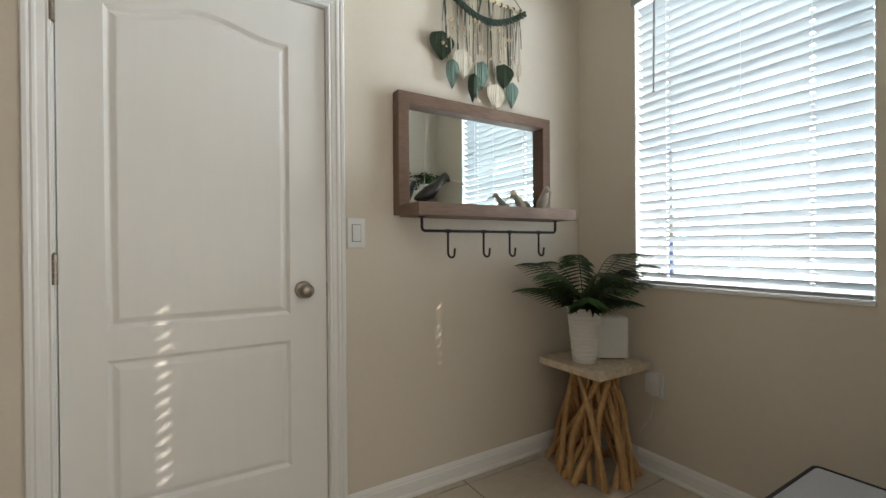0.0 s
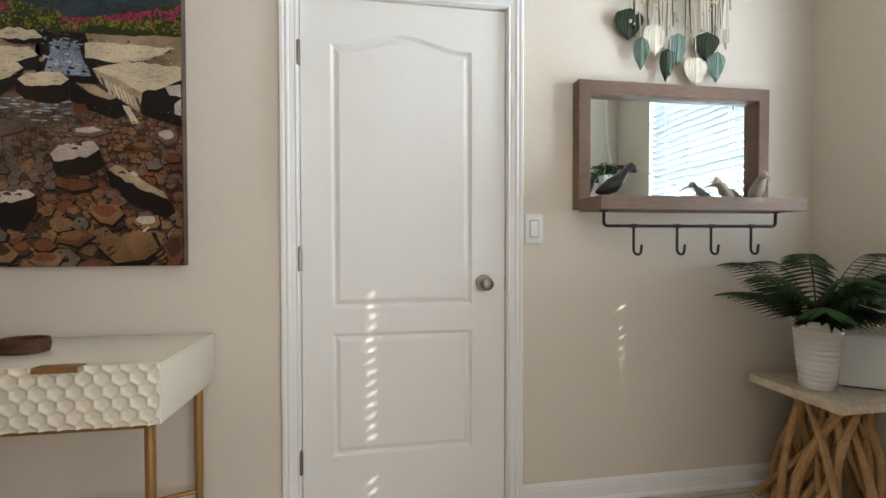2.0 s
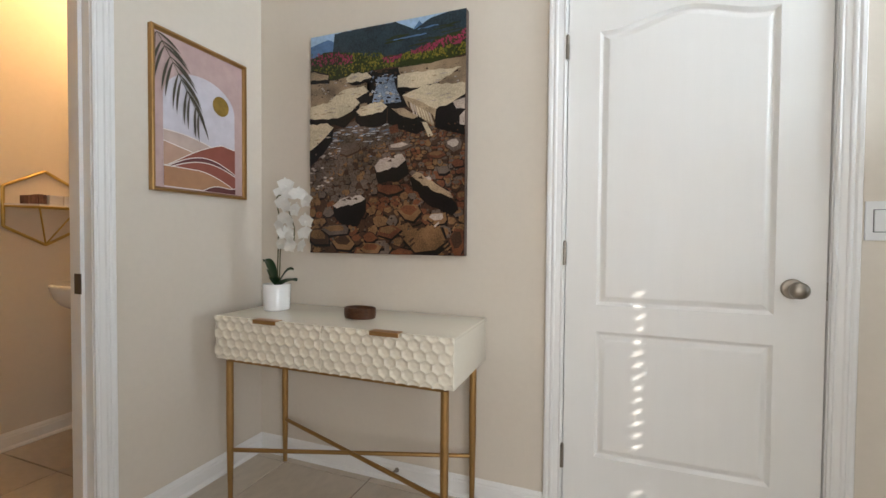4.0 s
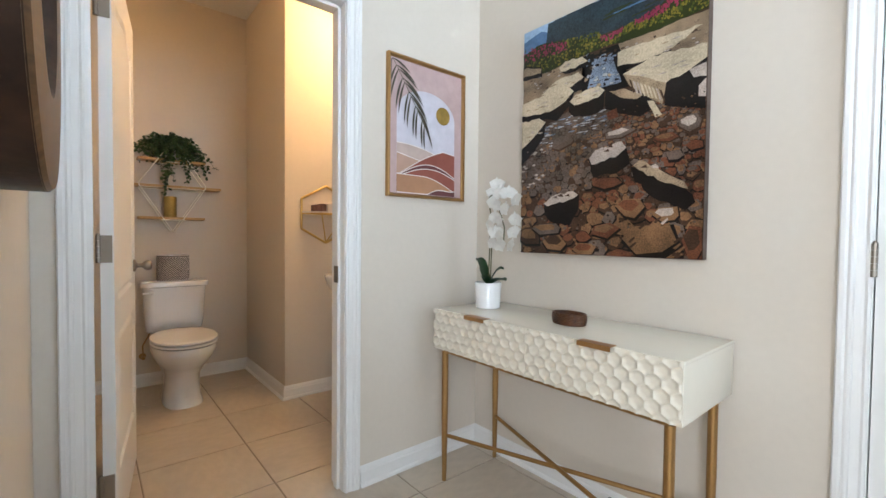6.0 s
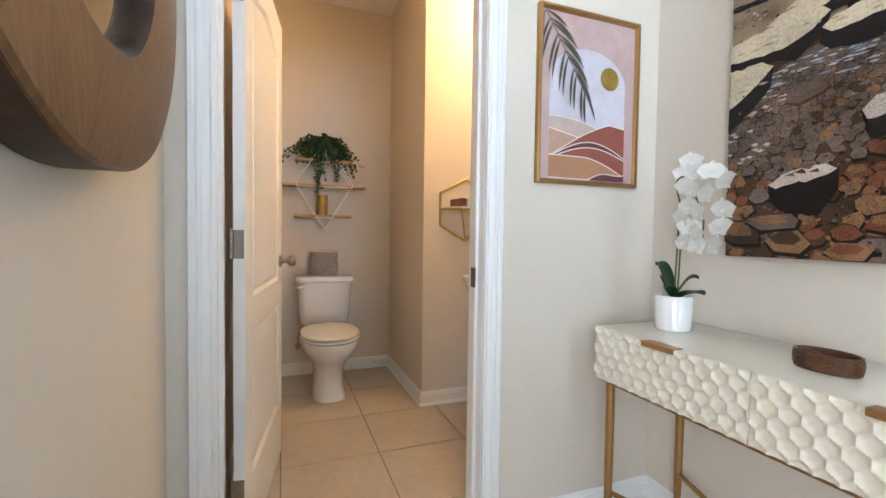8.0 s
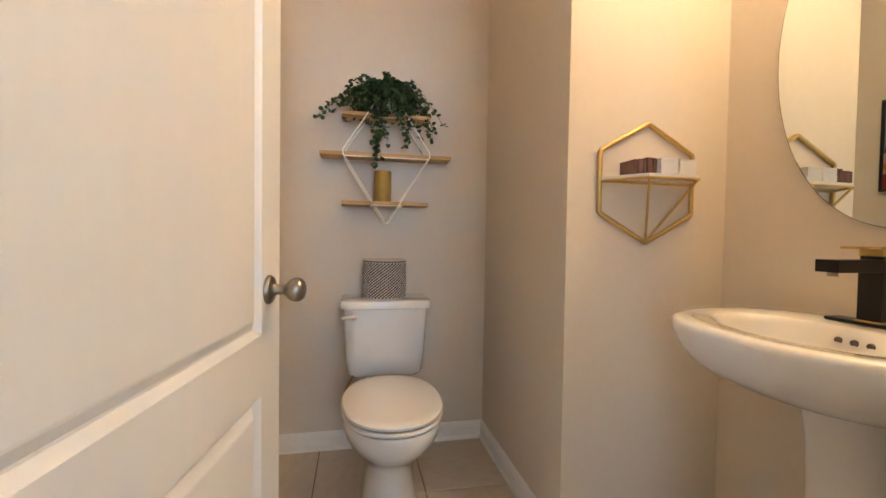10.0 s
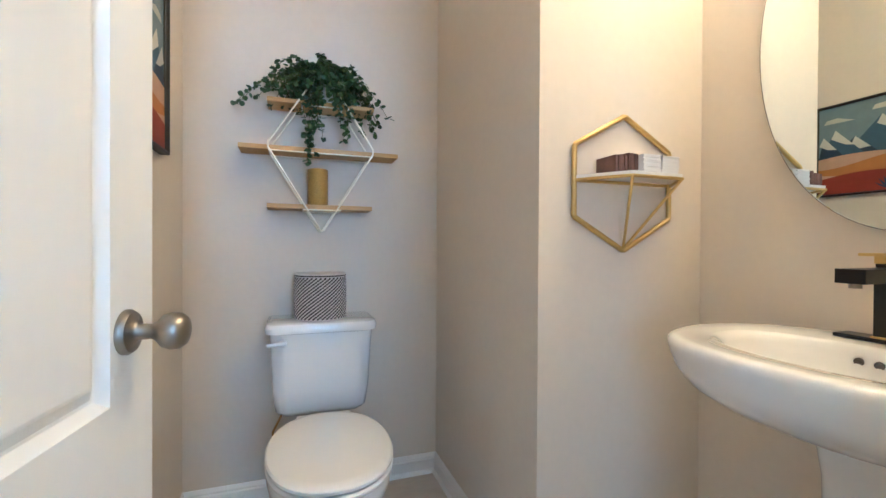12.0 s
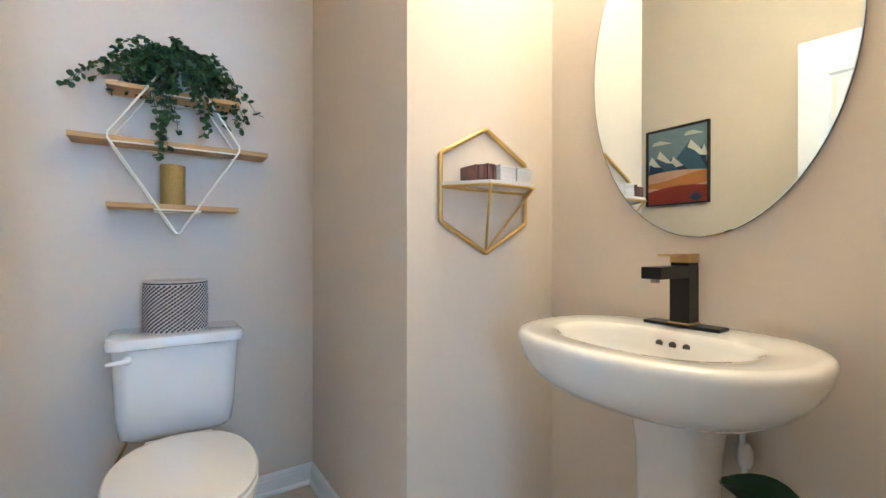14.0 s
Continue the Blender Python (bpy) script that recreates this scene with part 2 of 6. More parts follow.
profile_run("baseboard", BASE, (PBACK, PSOUTH, 0), (WEST - T_ - 0.08, PSOUTH, 0), (0, 1, 0), label=LB, ends=(-1, 0))

CASE = [(0.0, 0.0), (0.0, 0.009), (0.006, 0.012), (0.012, 0.009), (0.016, 0.011), (0.030, 0.013), (0.034, 0.017), (0.040, 0.018), (0.046, 0.015), (0.052, 0.019), (0.062, 0.019), (0.066, 0.014), (0.066, 0.0)]


def casing(name, label, a, b, top, to_world):
    """Moulded trim round an opening from a to b; to_world maps (along, out, up)."""
    bm = bmesh.new()
    rings = []
    for k in range(4):
        ring = []
        for u, v in CASE:
            along, up = ((a - u, 0), (a - u, top + u), (b + u, top + u), (b + u, 0))[k]
            ring.append(to_world(along, v, up))
        rings.append(ring)
    ring_strip(bm, rings, cap0=True, cap1=True)
    return structure(ob_from(bm, name, TRIM), label, "door casing")


casing("trim", "white moulded door casing", DOOR_X0 - 0.003, DOOR_X1 + 0.003, DOOR_TOP + 0.003, lambda a, o, u: Vector((a, NORTH - o, u)))
casing("trim", "white moulded casing round the powder doorway", PD_Y0 - 0.003, PD_Y1 + 0.003, DOOR_TOP + 0.003, lambda a, o, u: Vector((WEST + o, a, u)))
casing("trim", "white moulded casing inside the powder room", PD_Y0 - 0.003, PD_Y1 + 0.003, DOOR_TOP + 0.003, lambda a, o, u: Vector((WEST - T_ - o, max(a, PSOUTH + 0.003), u)))
structure(boxes("door_jamb", TRIM, [
    ((DOOR_X0 - 0.02, NORTH + 0.001, 0), (DOOR_X0, NORTH + T_ - 0.001, DOOR_TOP)), ((DOOR_X1, NORTH + 0.001, 0), (DOOR_X1 + 0.02, NORTH + T_ - 0.001, DOOR_TOP)),
    ((DOOR_X0 - 0.02, NORTH + 0.001, DOOR_TOP), (DOOR_X1 + 0.02, NORTH + T_ - 0.001, DOOR_TOP + 0.02)),
    ((DOOR_X0, NORTH + 0.048, 0), (DOOR_X0 + 0.012, NORTH + 0.085, DOOR_TOP)), ((DOOR_X1 - 0.012, NORTH + 0.048, 0), (DOOR_X1, NORTH + 0.085, DOOR_TOP)), ((DOOR_X0, NORTH + 0.048, DOOR_TOP - 0.012), (DOOR_X1, NORTH + 0.085, DOOR_TOP))]), "white painted door jamb", "door jamb")
structure(boxes("door_jamb", TRIM, [
    ((WEST - T_ + 0.001, PD_Y0 - 0.02, 0), (WEST - 0.001, PD_Y0, DOOR_TOP)), ((WEST - T_ + 0.001, PD_Y1, 0), (WEST - 0.001, PD_Y1 + 0.02, DOOR_TOP)),
    ((WEST - T_ + 0.001, PD_Y0 - 0.02, DOOR_TOP), (WEST - 0.001, PD_Y1 + 0.02, DOOR_TOP + 0.02)),
    ((WEST - 0.075, PD_Y1 - 0.012, 0), (WEST - 0.04, PD_Y1, DOOR_TOP)), ((WEST - 0.075, PD_Y0, 0), (WEST - 0.04, PD_Y0 + 0.012, DOOR_TOP)), ((WEST - 0.075, PD_Y0, DOOR_TOP - 0.012), (WEST - 0.04, PD_Y1, DOOR_TOP))]), "white painted jamb of the powder doorway", "door jamb")


def panel_outline(x0, x1, z0, z1, rise, d):
    """Outline of a door panel, d metres inside its edge; the top edge swells upward by rise."""
    pts = [(x0 + d, z0 + d), (x1 - d, z0 + d)]
    k = 24
    for i in range(k + 1):
        s = i / k
        e = max(0.0, min(1.0, (min(s, 1 - s) - 0.06) / 0.44))
        swell = rise * (e * e * (3 - 2 * e)) if rise else 0
        pts.append((x1 - d - (x1 - x0 - 2 * d) * s, z1 - d + swell))
    return pts


def panel_door(name, w, h, t, panels, label, at):
    """A moulded two-panel door leaf; local x along the leaf from the hinge, y through it, z up."""
    leaf = empty(name)
    bm = bmesh.new()
    steps = [(0.0, 0.0), (0.002, 0.0022), (0.011, 0.0125), (0.015, 0.0125), (0.031, 0.0028), (0.035, 0.0020)]
    for side in (0, 1):
        face_y = 0.0 if side == 0 else t
        inward = 1 if side == 0 else -1
        corners = [bm.verts.new((x, face_y, z)) for x, z in ((0, 0), (w, 0), (w, h), (0, h))]
        edges = [bm.edges.new((corners[i], corners[(i + 1) % 4])) for i in range(4)]
        for pn in panels:
            rings = [[Vector((x, face_y + inward * dep, z)) for x, z in panel_outline(*pn, d)] for d, dep in steps]
            vr = ring_strip(bm, rings, cap1=True)
            edges += [e for e in {e for v in vr[0] for e in v.link_edges} if e.verts[0] in vr[0] and e.verts[1] in vr[0]]
        bmesh.ops.triangle_fill(bm, use_beauty=True, edges=edges)
        if side == 0:
            front = corners
    for i in range(4):
        j = (i + 1) % 4
        bm.faces.new((front[i], front[j], corners[j], corners[i]))
    ob_from(bm, "leaf", DOORPAINT, leaf)
    leaf.matrix_world = at
    return structure(leaf, label, "door")


def knob(parent, x, z, y_face, way, mat=NICKEL, size=1.0):
    """A round door knob with its rose; way: -1 or 1 along y."""
    m = pose(x, y_face, z, -90 * way, 0, 0) @ Matrix.Diagonal((size, size, 1.0, 1.0))
    bm = bmesh.new()
    lathe(bm, [(0.0, 0.0), (0.033, 0.0), (0.033, 0.004), (0.029, 0.009), (0.016, 0.012), (0.012, 0.016), (0.011, 0.030), (0.015, 0.036), (0.024, 0.043), (0.0275, 0.052), (0.0265, 0.062), (0.020, 0.069), (0.010, 0.072), (0.0, 0.0725)], 36, m=m)
    return tagged(ob_from(bm, "knob", mat, parent, True), "satin nickel knob")


def hinge(parent, x, z, y, mat=NICKEL, leaf_on=None):
    bm = bmesh.new()
    for k in range(5):
        lathe(bm, [(0, -0.044 + k * 0.0178), (0.0072, -0.044 + k * 0.0178), (0.0072, -0.044 + k * 0.0178 + 0.0168), (0, -0.044 + k * 0.0178 + 0.0168)], 12, m=Matrix.Translation((x, y, z)))
    lathe(bm, [(0, 0.044), (0.0045, 0.044), (0.0055, 0.047), (0.003, 0.050), (0, 0.051)], 12, m=Matrix.Translation((x, y, z)))
    if leaf_on:
        (lo, hi) = leaf_on
        tagged(boxes("hinge_leaf", mat, [((lo[0], lo[1], z - 0.044), (hi[0], hi[1], z + 0.044))], parent=parent), "satin nickel hinge leaf")
    return tagged(ob_from(bm, "hinge", mat, parent, True), "satin nickel hinge")


DW, DH, DT = DOOR_X1 - DOOR_X0 - 0.006, 2.020, 0.035
PANELS = [(0.112, 0.112 + 0.555, 0.828, 1.848, 0.048), (0.112, 0.112 + 0.555, 0.248, 0.728, 0.0)]
door_1 = panel_door("door_1", DW, DH, DT, PANELS, "closed white two-panel moulded door with an arched upper panel", pose(DOOR_X0 + 0.003, NORTH + 0.012, 0.012))
knob(door_1, 0.715, 0.918, 0.0, -1)
for hz in (0.24, 1.02, 1.797):
    hinge(door_1, -0.003, hz, -0.020, leaf_on=((-0.0055, -0.018), (-0.0005, 0.0)))
boxes("strike", NICKEL, [((DW + 0.0005, -0.002, 0.885), (DW + 0.0035, 0.012, 0.945))], parent=door_1)
boxes("sweep", BLACKMETAL, [((0.0, 0.003, -0.011), (DW, DT, -0.0005))], parent=door_1)
# powder door, swung in; its hinges are on the south jamb
PW = 0.765
PPANELS = [(0.105, PW - 0.105, 0.842, 1.848, 0.046), (0.105, PW - 0.105, 0.248, 0.728, 0.0)]
SWING = 172.1
door_2 = panel_door("door_2", PW, DH, DT, PPANELS, "open white two-panel moulded door of the powder room", pose(WEST - T_ - 0.004, PD_Y0 + 0.064, 0.012, 0, 0, SWING))
knob(door_2, PW - 0.07, 0.924, 0.0, -1, size=0.86)
knob(door_2, PW - 0.07, 0.924, DT, 1, size=0.86)
for hz in (0.24, 1.02, 1.797):
    hinge(door_2, -0.005, hz, DT + 0.004, leaf_on=((-0.0025, 0.004), (-0.0002, DT + 0.002)))

# ---- more materials ----
WOOD_GREY = material("weathered_wood", (0.215, 0.130, 0.088), 0.6, grain=9, blotch=4, stretch=(2, 18, 18), color2=(0.12, 0.068, 0.045), bump=0.3, bump_scale=14)
WOOD_DARK = material("bark_wood", (0.060, 0.028, 0.015), 0.5, grain=22, blotch=9, color2=(0.012, 0.006, 0.005), bump=0.6, bump_scale=30, spec=0.3)
WOOD_RING = material("ring_wood", (0.185, 0.094, 0.036), 0.36, grain=9, blotch=6, stretch=(14, 3, 1.6), color2=(0.080, 0.039, 0.015), bump=0.25, bump_scale=18, random_tint=0.25)
OAK = material("oak_shelf", (0.60, 0.385, 0.140), 0.5, grain=8, blotch=3, stretch=(25, 2, 25), color2=(0.45, 0.265, 0.085), bump=0.15, bump_scale=20)
BRANCH = material("driftwood", (0.58, 0.36, 0.16), 0.5, grain=18, blotch=9, stretch=(9, 9, 1), color2=(0.36, 0.19, 0.075), bump=0.4, bump_scale=40)
CREAM = material("cream_lacquer", (0.74, 0.69, 0.58), 0.22, var=0.012, bump=0.03, coat=0.3)
CREAM_MATT = material("cream_plaster_front", (0.74, 0.68, 0.56), 0.5, var=0.02, bump=0.1)
BRASS = material("antique_brass", (0.40, 0.235, 0.09), 0.38, metal=0.85, var=0.08, bump=0.06)
GOLD = material("brushed_gold", (0.58, 0.42, 0.15), 0.34, metal=0.9, var=0.06, bump=0.08)
PALEGOLD = material("pale_gold_wire", (0.95, 0.90, 0.76), 0.35, metal=0.25, var=0.03, bump=0)
COPPER = material("copper_tab", (0.44, 0.25, 0.105), 0.4, metal=0.8, var=0.05, bump=0.05)
CERAMIC = material("white_glaze", (0.80, 0.79, 0.77), 0.06, var=0.01, bump=0.0, coat=1.0)
CERAMIC_MATT = material("white_ribbed_ceramic", (0.78, 0.77, 0.75), 0.35, var=0.02, bump=0.05)
PLASTIC = material("white_plastic", (0.74, 0.74, 0.73), 0.35, var=0.01, bump=0.03)
TRAVERTINE = material("travertine", (0.74, 0.64, 0.50), 0.4, grain=60, blotch=22, color2=(0.50, 0.39, 0.27), bump=0.35, bump_scale=60)
LEAF = material("palm_leaf", (0.034, 0.092, 0.018), 0.42, grain=14, blotch=12, color2=(0.006, 0.022, 0.007), bump=0.1, trans=0.10, spec=0.3)
LEAF_DARK = material("dark_leaf", (0.020, 0.060, 0.020), 0.38, grain=14, blotch=9, color2=(0.009, 0.030, 0.011), bump=0.1, trans=0.08)
LEAF_VINE = material("vine_leaf", (0.060, 0.120, 0.034), 0.45, grain=20, blotch=24, color2=(0.016, 0.042, 0.014), bump=0.1, trans=0.1)
PETAL = material("white_petal", (0.90, 0.89, 0.85), 0.5, var=0.03, bump=0.15, bump_scale=80, trans=0.40)
STEM = material("green_stem", (0.10, 0.10, 0.03), 0.5, var=0.2)
SOIL = material("potting_soil", (0.03, 0.02, 0.013), 0.95, var=0.3, bump=1.0)
WICKER = material("brown_wicker", (0.135, 0.052, 0.018), 0.4, grain=60, blotch=20, color2=(0.045, 0.017, 0.008), bump=0.4)
CORD = material("cotton_cord", (0.62, 0.55, 0.44), 0.9, var=0.1, bump=0.5, bump_scale=300)
CORD_GREEN = material("green_cord", (0.035, 0.06, 0.045), 0.9, var=0.2, bump=0.5, bump_scale=300)
SAGE = material("sage_cotton_leaf", (0.17, 0.25, 0.21), 0.9, var=0.12, grain=120, bump=0.6, bump_scale=240, trans=0.1)
FOREST = material("forest_cotton_leaf", (0.022, 0.036, 0.018), 0.9, var=0.2, grain=120, bump=0.6, bump_scale=240)
IVORY = material("ivory_cotton_leaf", (0.72, 0.66, 0.55), 0.9, var=0.08, grain=120, bump=0.6, bump_scale=240, trans=0.15)
BEAD = material("wood_bead", (0.62, 0.47, 0.30), 0.5, var=0.1)
STONE_GREY = material("grey_stone_bird", (0.45, 0.40, 0.33), 0.7, var=0.1, bump=0.3)
BLACK_CARVED = material("black_carved_wood", (0.014, 0.013, 0.013), 0.35, var=0.3, bump=0.2)
BEAK = material("pale_horn", (0.45, 0.38, 0.28), 0.4, var=0.1)
FABRIC = material("grey_upholstery", (0.46, 0.46, 0.48), 0.9, var=0.05, grain=200, bump=0.5, bump_scale=500)
PIPING_AND_SHADE = material("charcoal_piping_and_shade", (0.04, 0.04, 0.045), 0.8, var=0.2, bump=0.4)
SLAT = material("blind_slat", (0.40, 0.43, 0.45), 0.4, var=0.012, bump=0.05, trans=0.02)
VINYL = material("window_vinyl", (0.78, 0.78, 0.78), 0.4, var=0.01)
GLASS = bpy.data.materials.new("window_glass")
GLASS.use_nodes = True
gn = GLASS.node_tree
gb = gn.nodes["Principled BSDF"]
gb.inputs["Transmission Weight"].default_value, gb.inputs["Roughness"].default_value, gb.inputs["IOR"].default_value = 1.0, 0.0, 1.01


# ---- entry room: window ----
def window():
    win = empty("window_1", (EAST, (WIN_Y0 + WIN_Y1) / 2, WIN_Z0))
    gx = EAST + 0.215
    mid = 1.62
    bm = bmesh.new()
    for lo, hi in (((gx - 0.02, WIN_Y0, WIN_Z0), (gx + 0.03, WIN_Y0 + 0.03, WIN_Z1)), ((gx - 0.02, WIN_Y1 - 0.03, WIN_Z0), (gx + 0.03, WIN_Y1, WIN_Z1)),
                   ((gx - 0.02, WIN_Y0 + 0.03, WIN_Z0), (gx + 0.03, WIN_Y1 - 0.03, WIN_Z0 + 0.05)), ((gx - 0.02, WIN_Y0 + 0.03, WIN_Z1 - 0.045), (gx + 0.03, WIN_Y1 - 0.03, WIN_Z1)),
                   ((gx - 0.04, WIN_Y0 + 0.03, mid - 0.028), (gx + 0.03, WIN_Y1 - 0.03, mid + 0.032))):
        cuboid(bm, lo, hi, 0.003)
    ob_from(bm, "frame", VINYL, win)
    for z0, z1 in ((WIN_Z0 + 0.05, mid - 0.028), (mid + 0.032, WIN_Z1 - 0.045)):
        g = boxes("pane", GLASS, [((gx + 0.003, WIN_Y0 + 0.03, z0), (gx + 0.008, WIN_Y1 - 0.03, z1))], parent=win)
        g.visible_shadow = False
    boxes("sill", TRIM, [((EAST - 0.006, WIN_Y0 + 0.001, WIN_Z0 + 0.0005), (gx - 0.02, WIN_Y1 - 0.001, WIN_Z0 + 0.016))], 0.003, win)
    boxes("reveal", TRIM, [((EAST - 0.001, WIN_Y0 + 0.0005, WIN_Z0 + 0.016), (gx - 0.02, WIN_Y0 + 0.004, WIN_Z1)), ((EAST - 0.001, WIN_Y1 - 0.004, WIN_Z0 + 0.016), (gx - 0.02, WIN_Y1 - 0.0005, WIN_Z1))], 0, win)
    win_children_world(win)
    return structure(win, "white vinyl single-hung window behind the blind", "window")


def win_children_world(e):
    """Parts were built in world places: keep them there under their Empty."""
    bpy.context.view_layer.update()
    for c in e.children:
        c.matrix_parent_inverse = e.matrix_world.inverted()


def blind():
    """White slatted blind with route holes for the cords; slats tip down to the outside."""
    b = empty("window_blind", (EAST + 0.03, (WIN_Y0 + WIN_Y1) / 2, WIN_Z1))
    y0, y1, cx = WIN_Y0 + 0.010, WIN_Y1 - 0.010, EAST + 0.032
    pitch, tilt, wid, holes = 0.0435, SLAT_TILT, 0.0255, (0.70, 1.242)
    bm = bmesh.new()
    hl, hw, th = 0.0075, 0.0055, 0.0013
    ys = [y0]
    for h in holes:
        ys += [h - hl, h + hl]
    ys.append(y1)
    for k in range(5):
        if k in (1, 3):
            cuboid(bm, (-wid, ys[k], -th), (-hw, ys[k + 1], th))
            cuboid(bm, (hw, ys[k], -th), (wid, ys[k + 1], th))
        else:
            cuboid(bm, (-wid, ys[k], -th), (wid, ys[k + 1], th), 0.0)
    for v in bm.verts:  # slight crown across the slat
        v.co.z += 0.0016 * (1 - (v.co.x / wid) ** 2)
    me = bpy.data.meshes.new("slat")
    bmesh.ops.recalc_face_normals(bm, faces=bm.faces)
    bm.to_mesh(me)
    bm.free()
    me.materials.append(SLAT)
    z = WIN_Z0 + 0.062
    zs = []
    while z < WIN_Z1 - 0.075:
        zs.append(z)
        s = new("slat", me)
        s.matrix_world = pose(cx, 0, z, 0, tilt + random.uniform(-1.2, 1.2), 0)
        s.parent = b
        z += pitch
    boxes("bottom_rail", SLAT, [((cx - 0.025, y0, WIN_Z0 + 0.020), (cx + 0.025, y1, WIN_Z0 + 0.036))], 0.003, b)
    boxes("head_rail", VINYL, [((cx - 0.028, y0, WIN_Z1 - 0.055), (cx + 0.028, y1, WIN_Z1 - 0.002))], 0.003, b)
    boxes("valance", SLAT, [((EAST - 0.012, WIN_Y0 - 0.012, WIN_Z1 - 0.075), (EAST - 0.001, WIN_Y1 + 0.012, WIN_Z1 + 0.005)), ((EAST - 0.012, WIN_Y1 + 0.002, WIN_Z1 - 0.075), (EAST - 0.0005, WIN_Y1 + 0.012, WIN_Z1 + 0.005))], 0.002, b)
    bm = bmesh.new()
    for y in (0.70, 0.93, 1.242):
        for x in (cx - 0.026, cx + 0.026):
            tube(bm, [(x, y - 0.006, WIN_Z0 + 0.03), (x, y - 0.006, WIN_Z1 - 0.05)], 0.0009, 5)
    ob_from(bm, "ladder_cord", CORD_WHITE, b)
    bm = bmesh.new()
    tube(bm, [(EAST - 0.008, 1.285, WIN_Z1 - 0.07), (EAST - 0.012, 1.287, 1.82)], 0.0042, 8)
    tagged(ob_from(bm, "wand", WAND, b, True), "grey tilt wand")
    win_children_world(b)
    return tagged(b, "white horizontal slat blind hanging in the window, half tilted", "blind")


CORD_WHITE = material("white_cord", (0.75, 0.75, 0.74), 0.8, var=0.03, bump=0)
WAND = material("clear_grey_wand", (0.30, 0.31, 0.32), 0.3, var=0.05, bump=0)
SLAT_TILT = 31.0
window()
blind()


# ---- beyond the window ----
GRASS = material("lawn", (0.10, 0.13, 0.05), 0.95, var=0.3, grain=8, bump=0.5)
APRON = material("pale_concrete", (0.44, 0.43, 0.41), 0.9, var=0.12, grain=6, blotch=0.4, bump=0.3)
HEDGE = material("far_trees", (0.06, 0.10, 0.04), 0.9, var=0.35, grain=3, bump=0.6, bump_scale=4)
BLUE = material("blue_tarpaulin", (0.04, 0.17, 0.55), 0.5, var=0.08, bump=0.1)
structure(boxes("ground", GRASS, [((E1 + 0.001, -400, -0.6), (900, 400, -0.35)), ((-900, NORTH + T_ + 0.001, -0.6), (E1, 400, -0.35)), ((-900, -400, -0.6), (E1, -4.21, -0.35))]), "mown green lawn outside", "ground")
bm = bmesh.new()
for k in range(260):
    yy = random.uniform(-60, 60)
    m4 = Matrix.Translation((62 + random.uniform(-4, 4), yy, random.uniform(-0.2, 0.5))) @ Matrix.Diagonal((1.5, random.uniform(1.0, 2.4), random.uniform(0.5, 1.1), 1))
    bmesh.ops.create_icosphere(bm, subdivisions=2, radius=1.0, matrix=m4)
for v in bm.verts:
    v.co += Vector((0, 1, 1)) * noise.noise(v.co * 1.7) * 0.45
structure(boxes("pavement", APRON, [((E1 + 0.6, -40, -0.352), (54, 50, -0.33))]), "pale concrete yard outside the window", "pavement")
tagged(ob_from(bm, "far_trees", HEDGE), "dark uneven row of far trees", "trees", kind="stuff")
for y_b, w_b in ((4.85, 2.1), (8.0, 0.6)):
    bm = bmesh.new()
    cuboid(bm, (-0.8, -w_b / 2, 0), (0.8, w_b / 2, 1.55), 0.05)
    cuboid(bm, (-0.85, -w_b / 2 - 0.05, 1.55), (0.85, w_b / 2 + 0.05, 1.65), 0.03)
    bin_ = ob_from(bm, "blue_container", BLUE)
    bin_.matrix_world = pose(13.5, y_b + 0.2, -0.33)
    tagged(bin_, "blue covered container standing on the yard", "container", "blue containers on the yard")


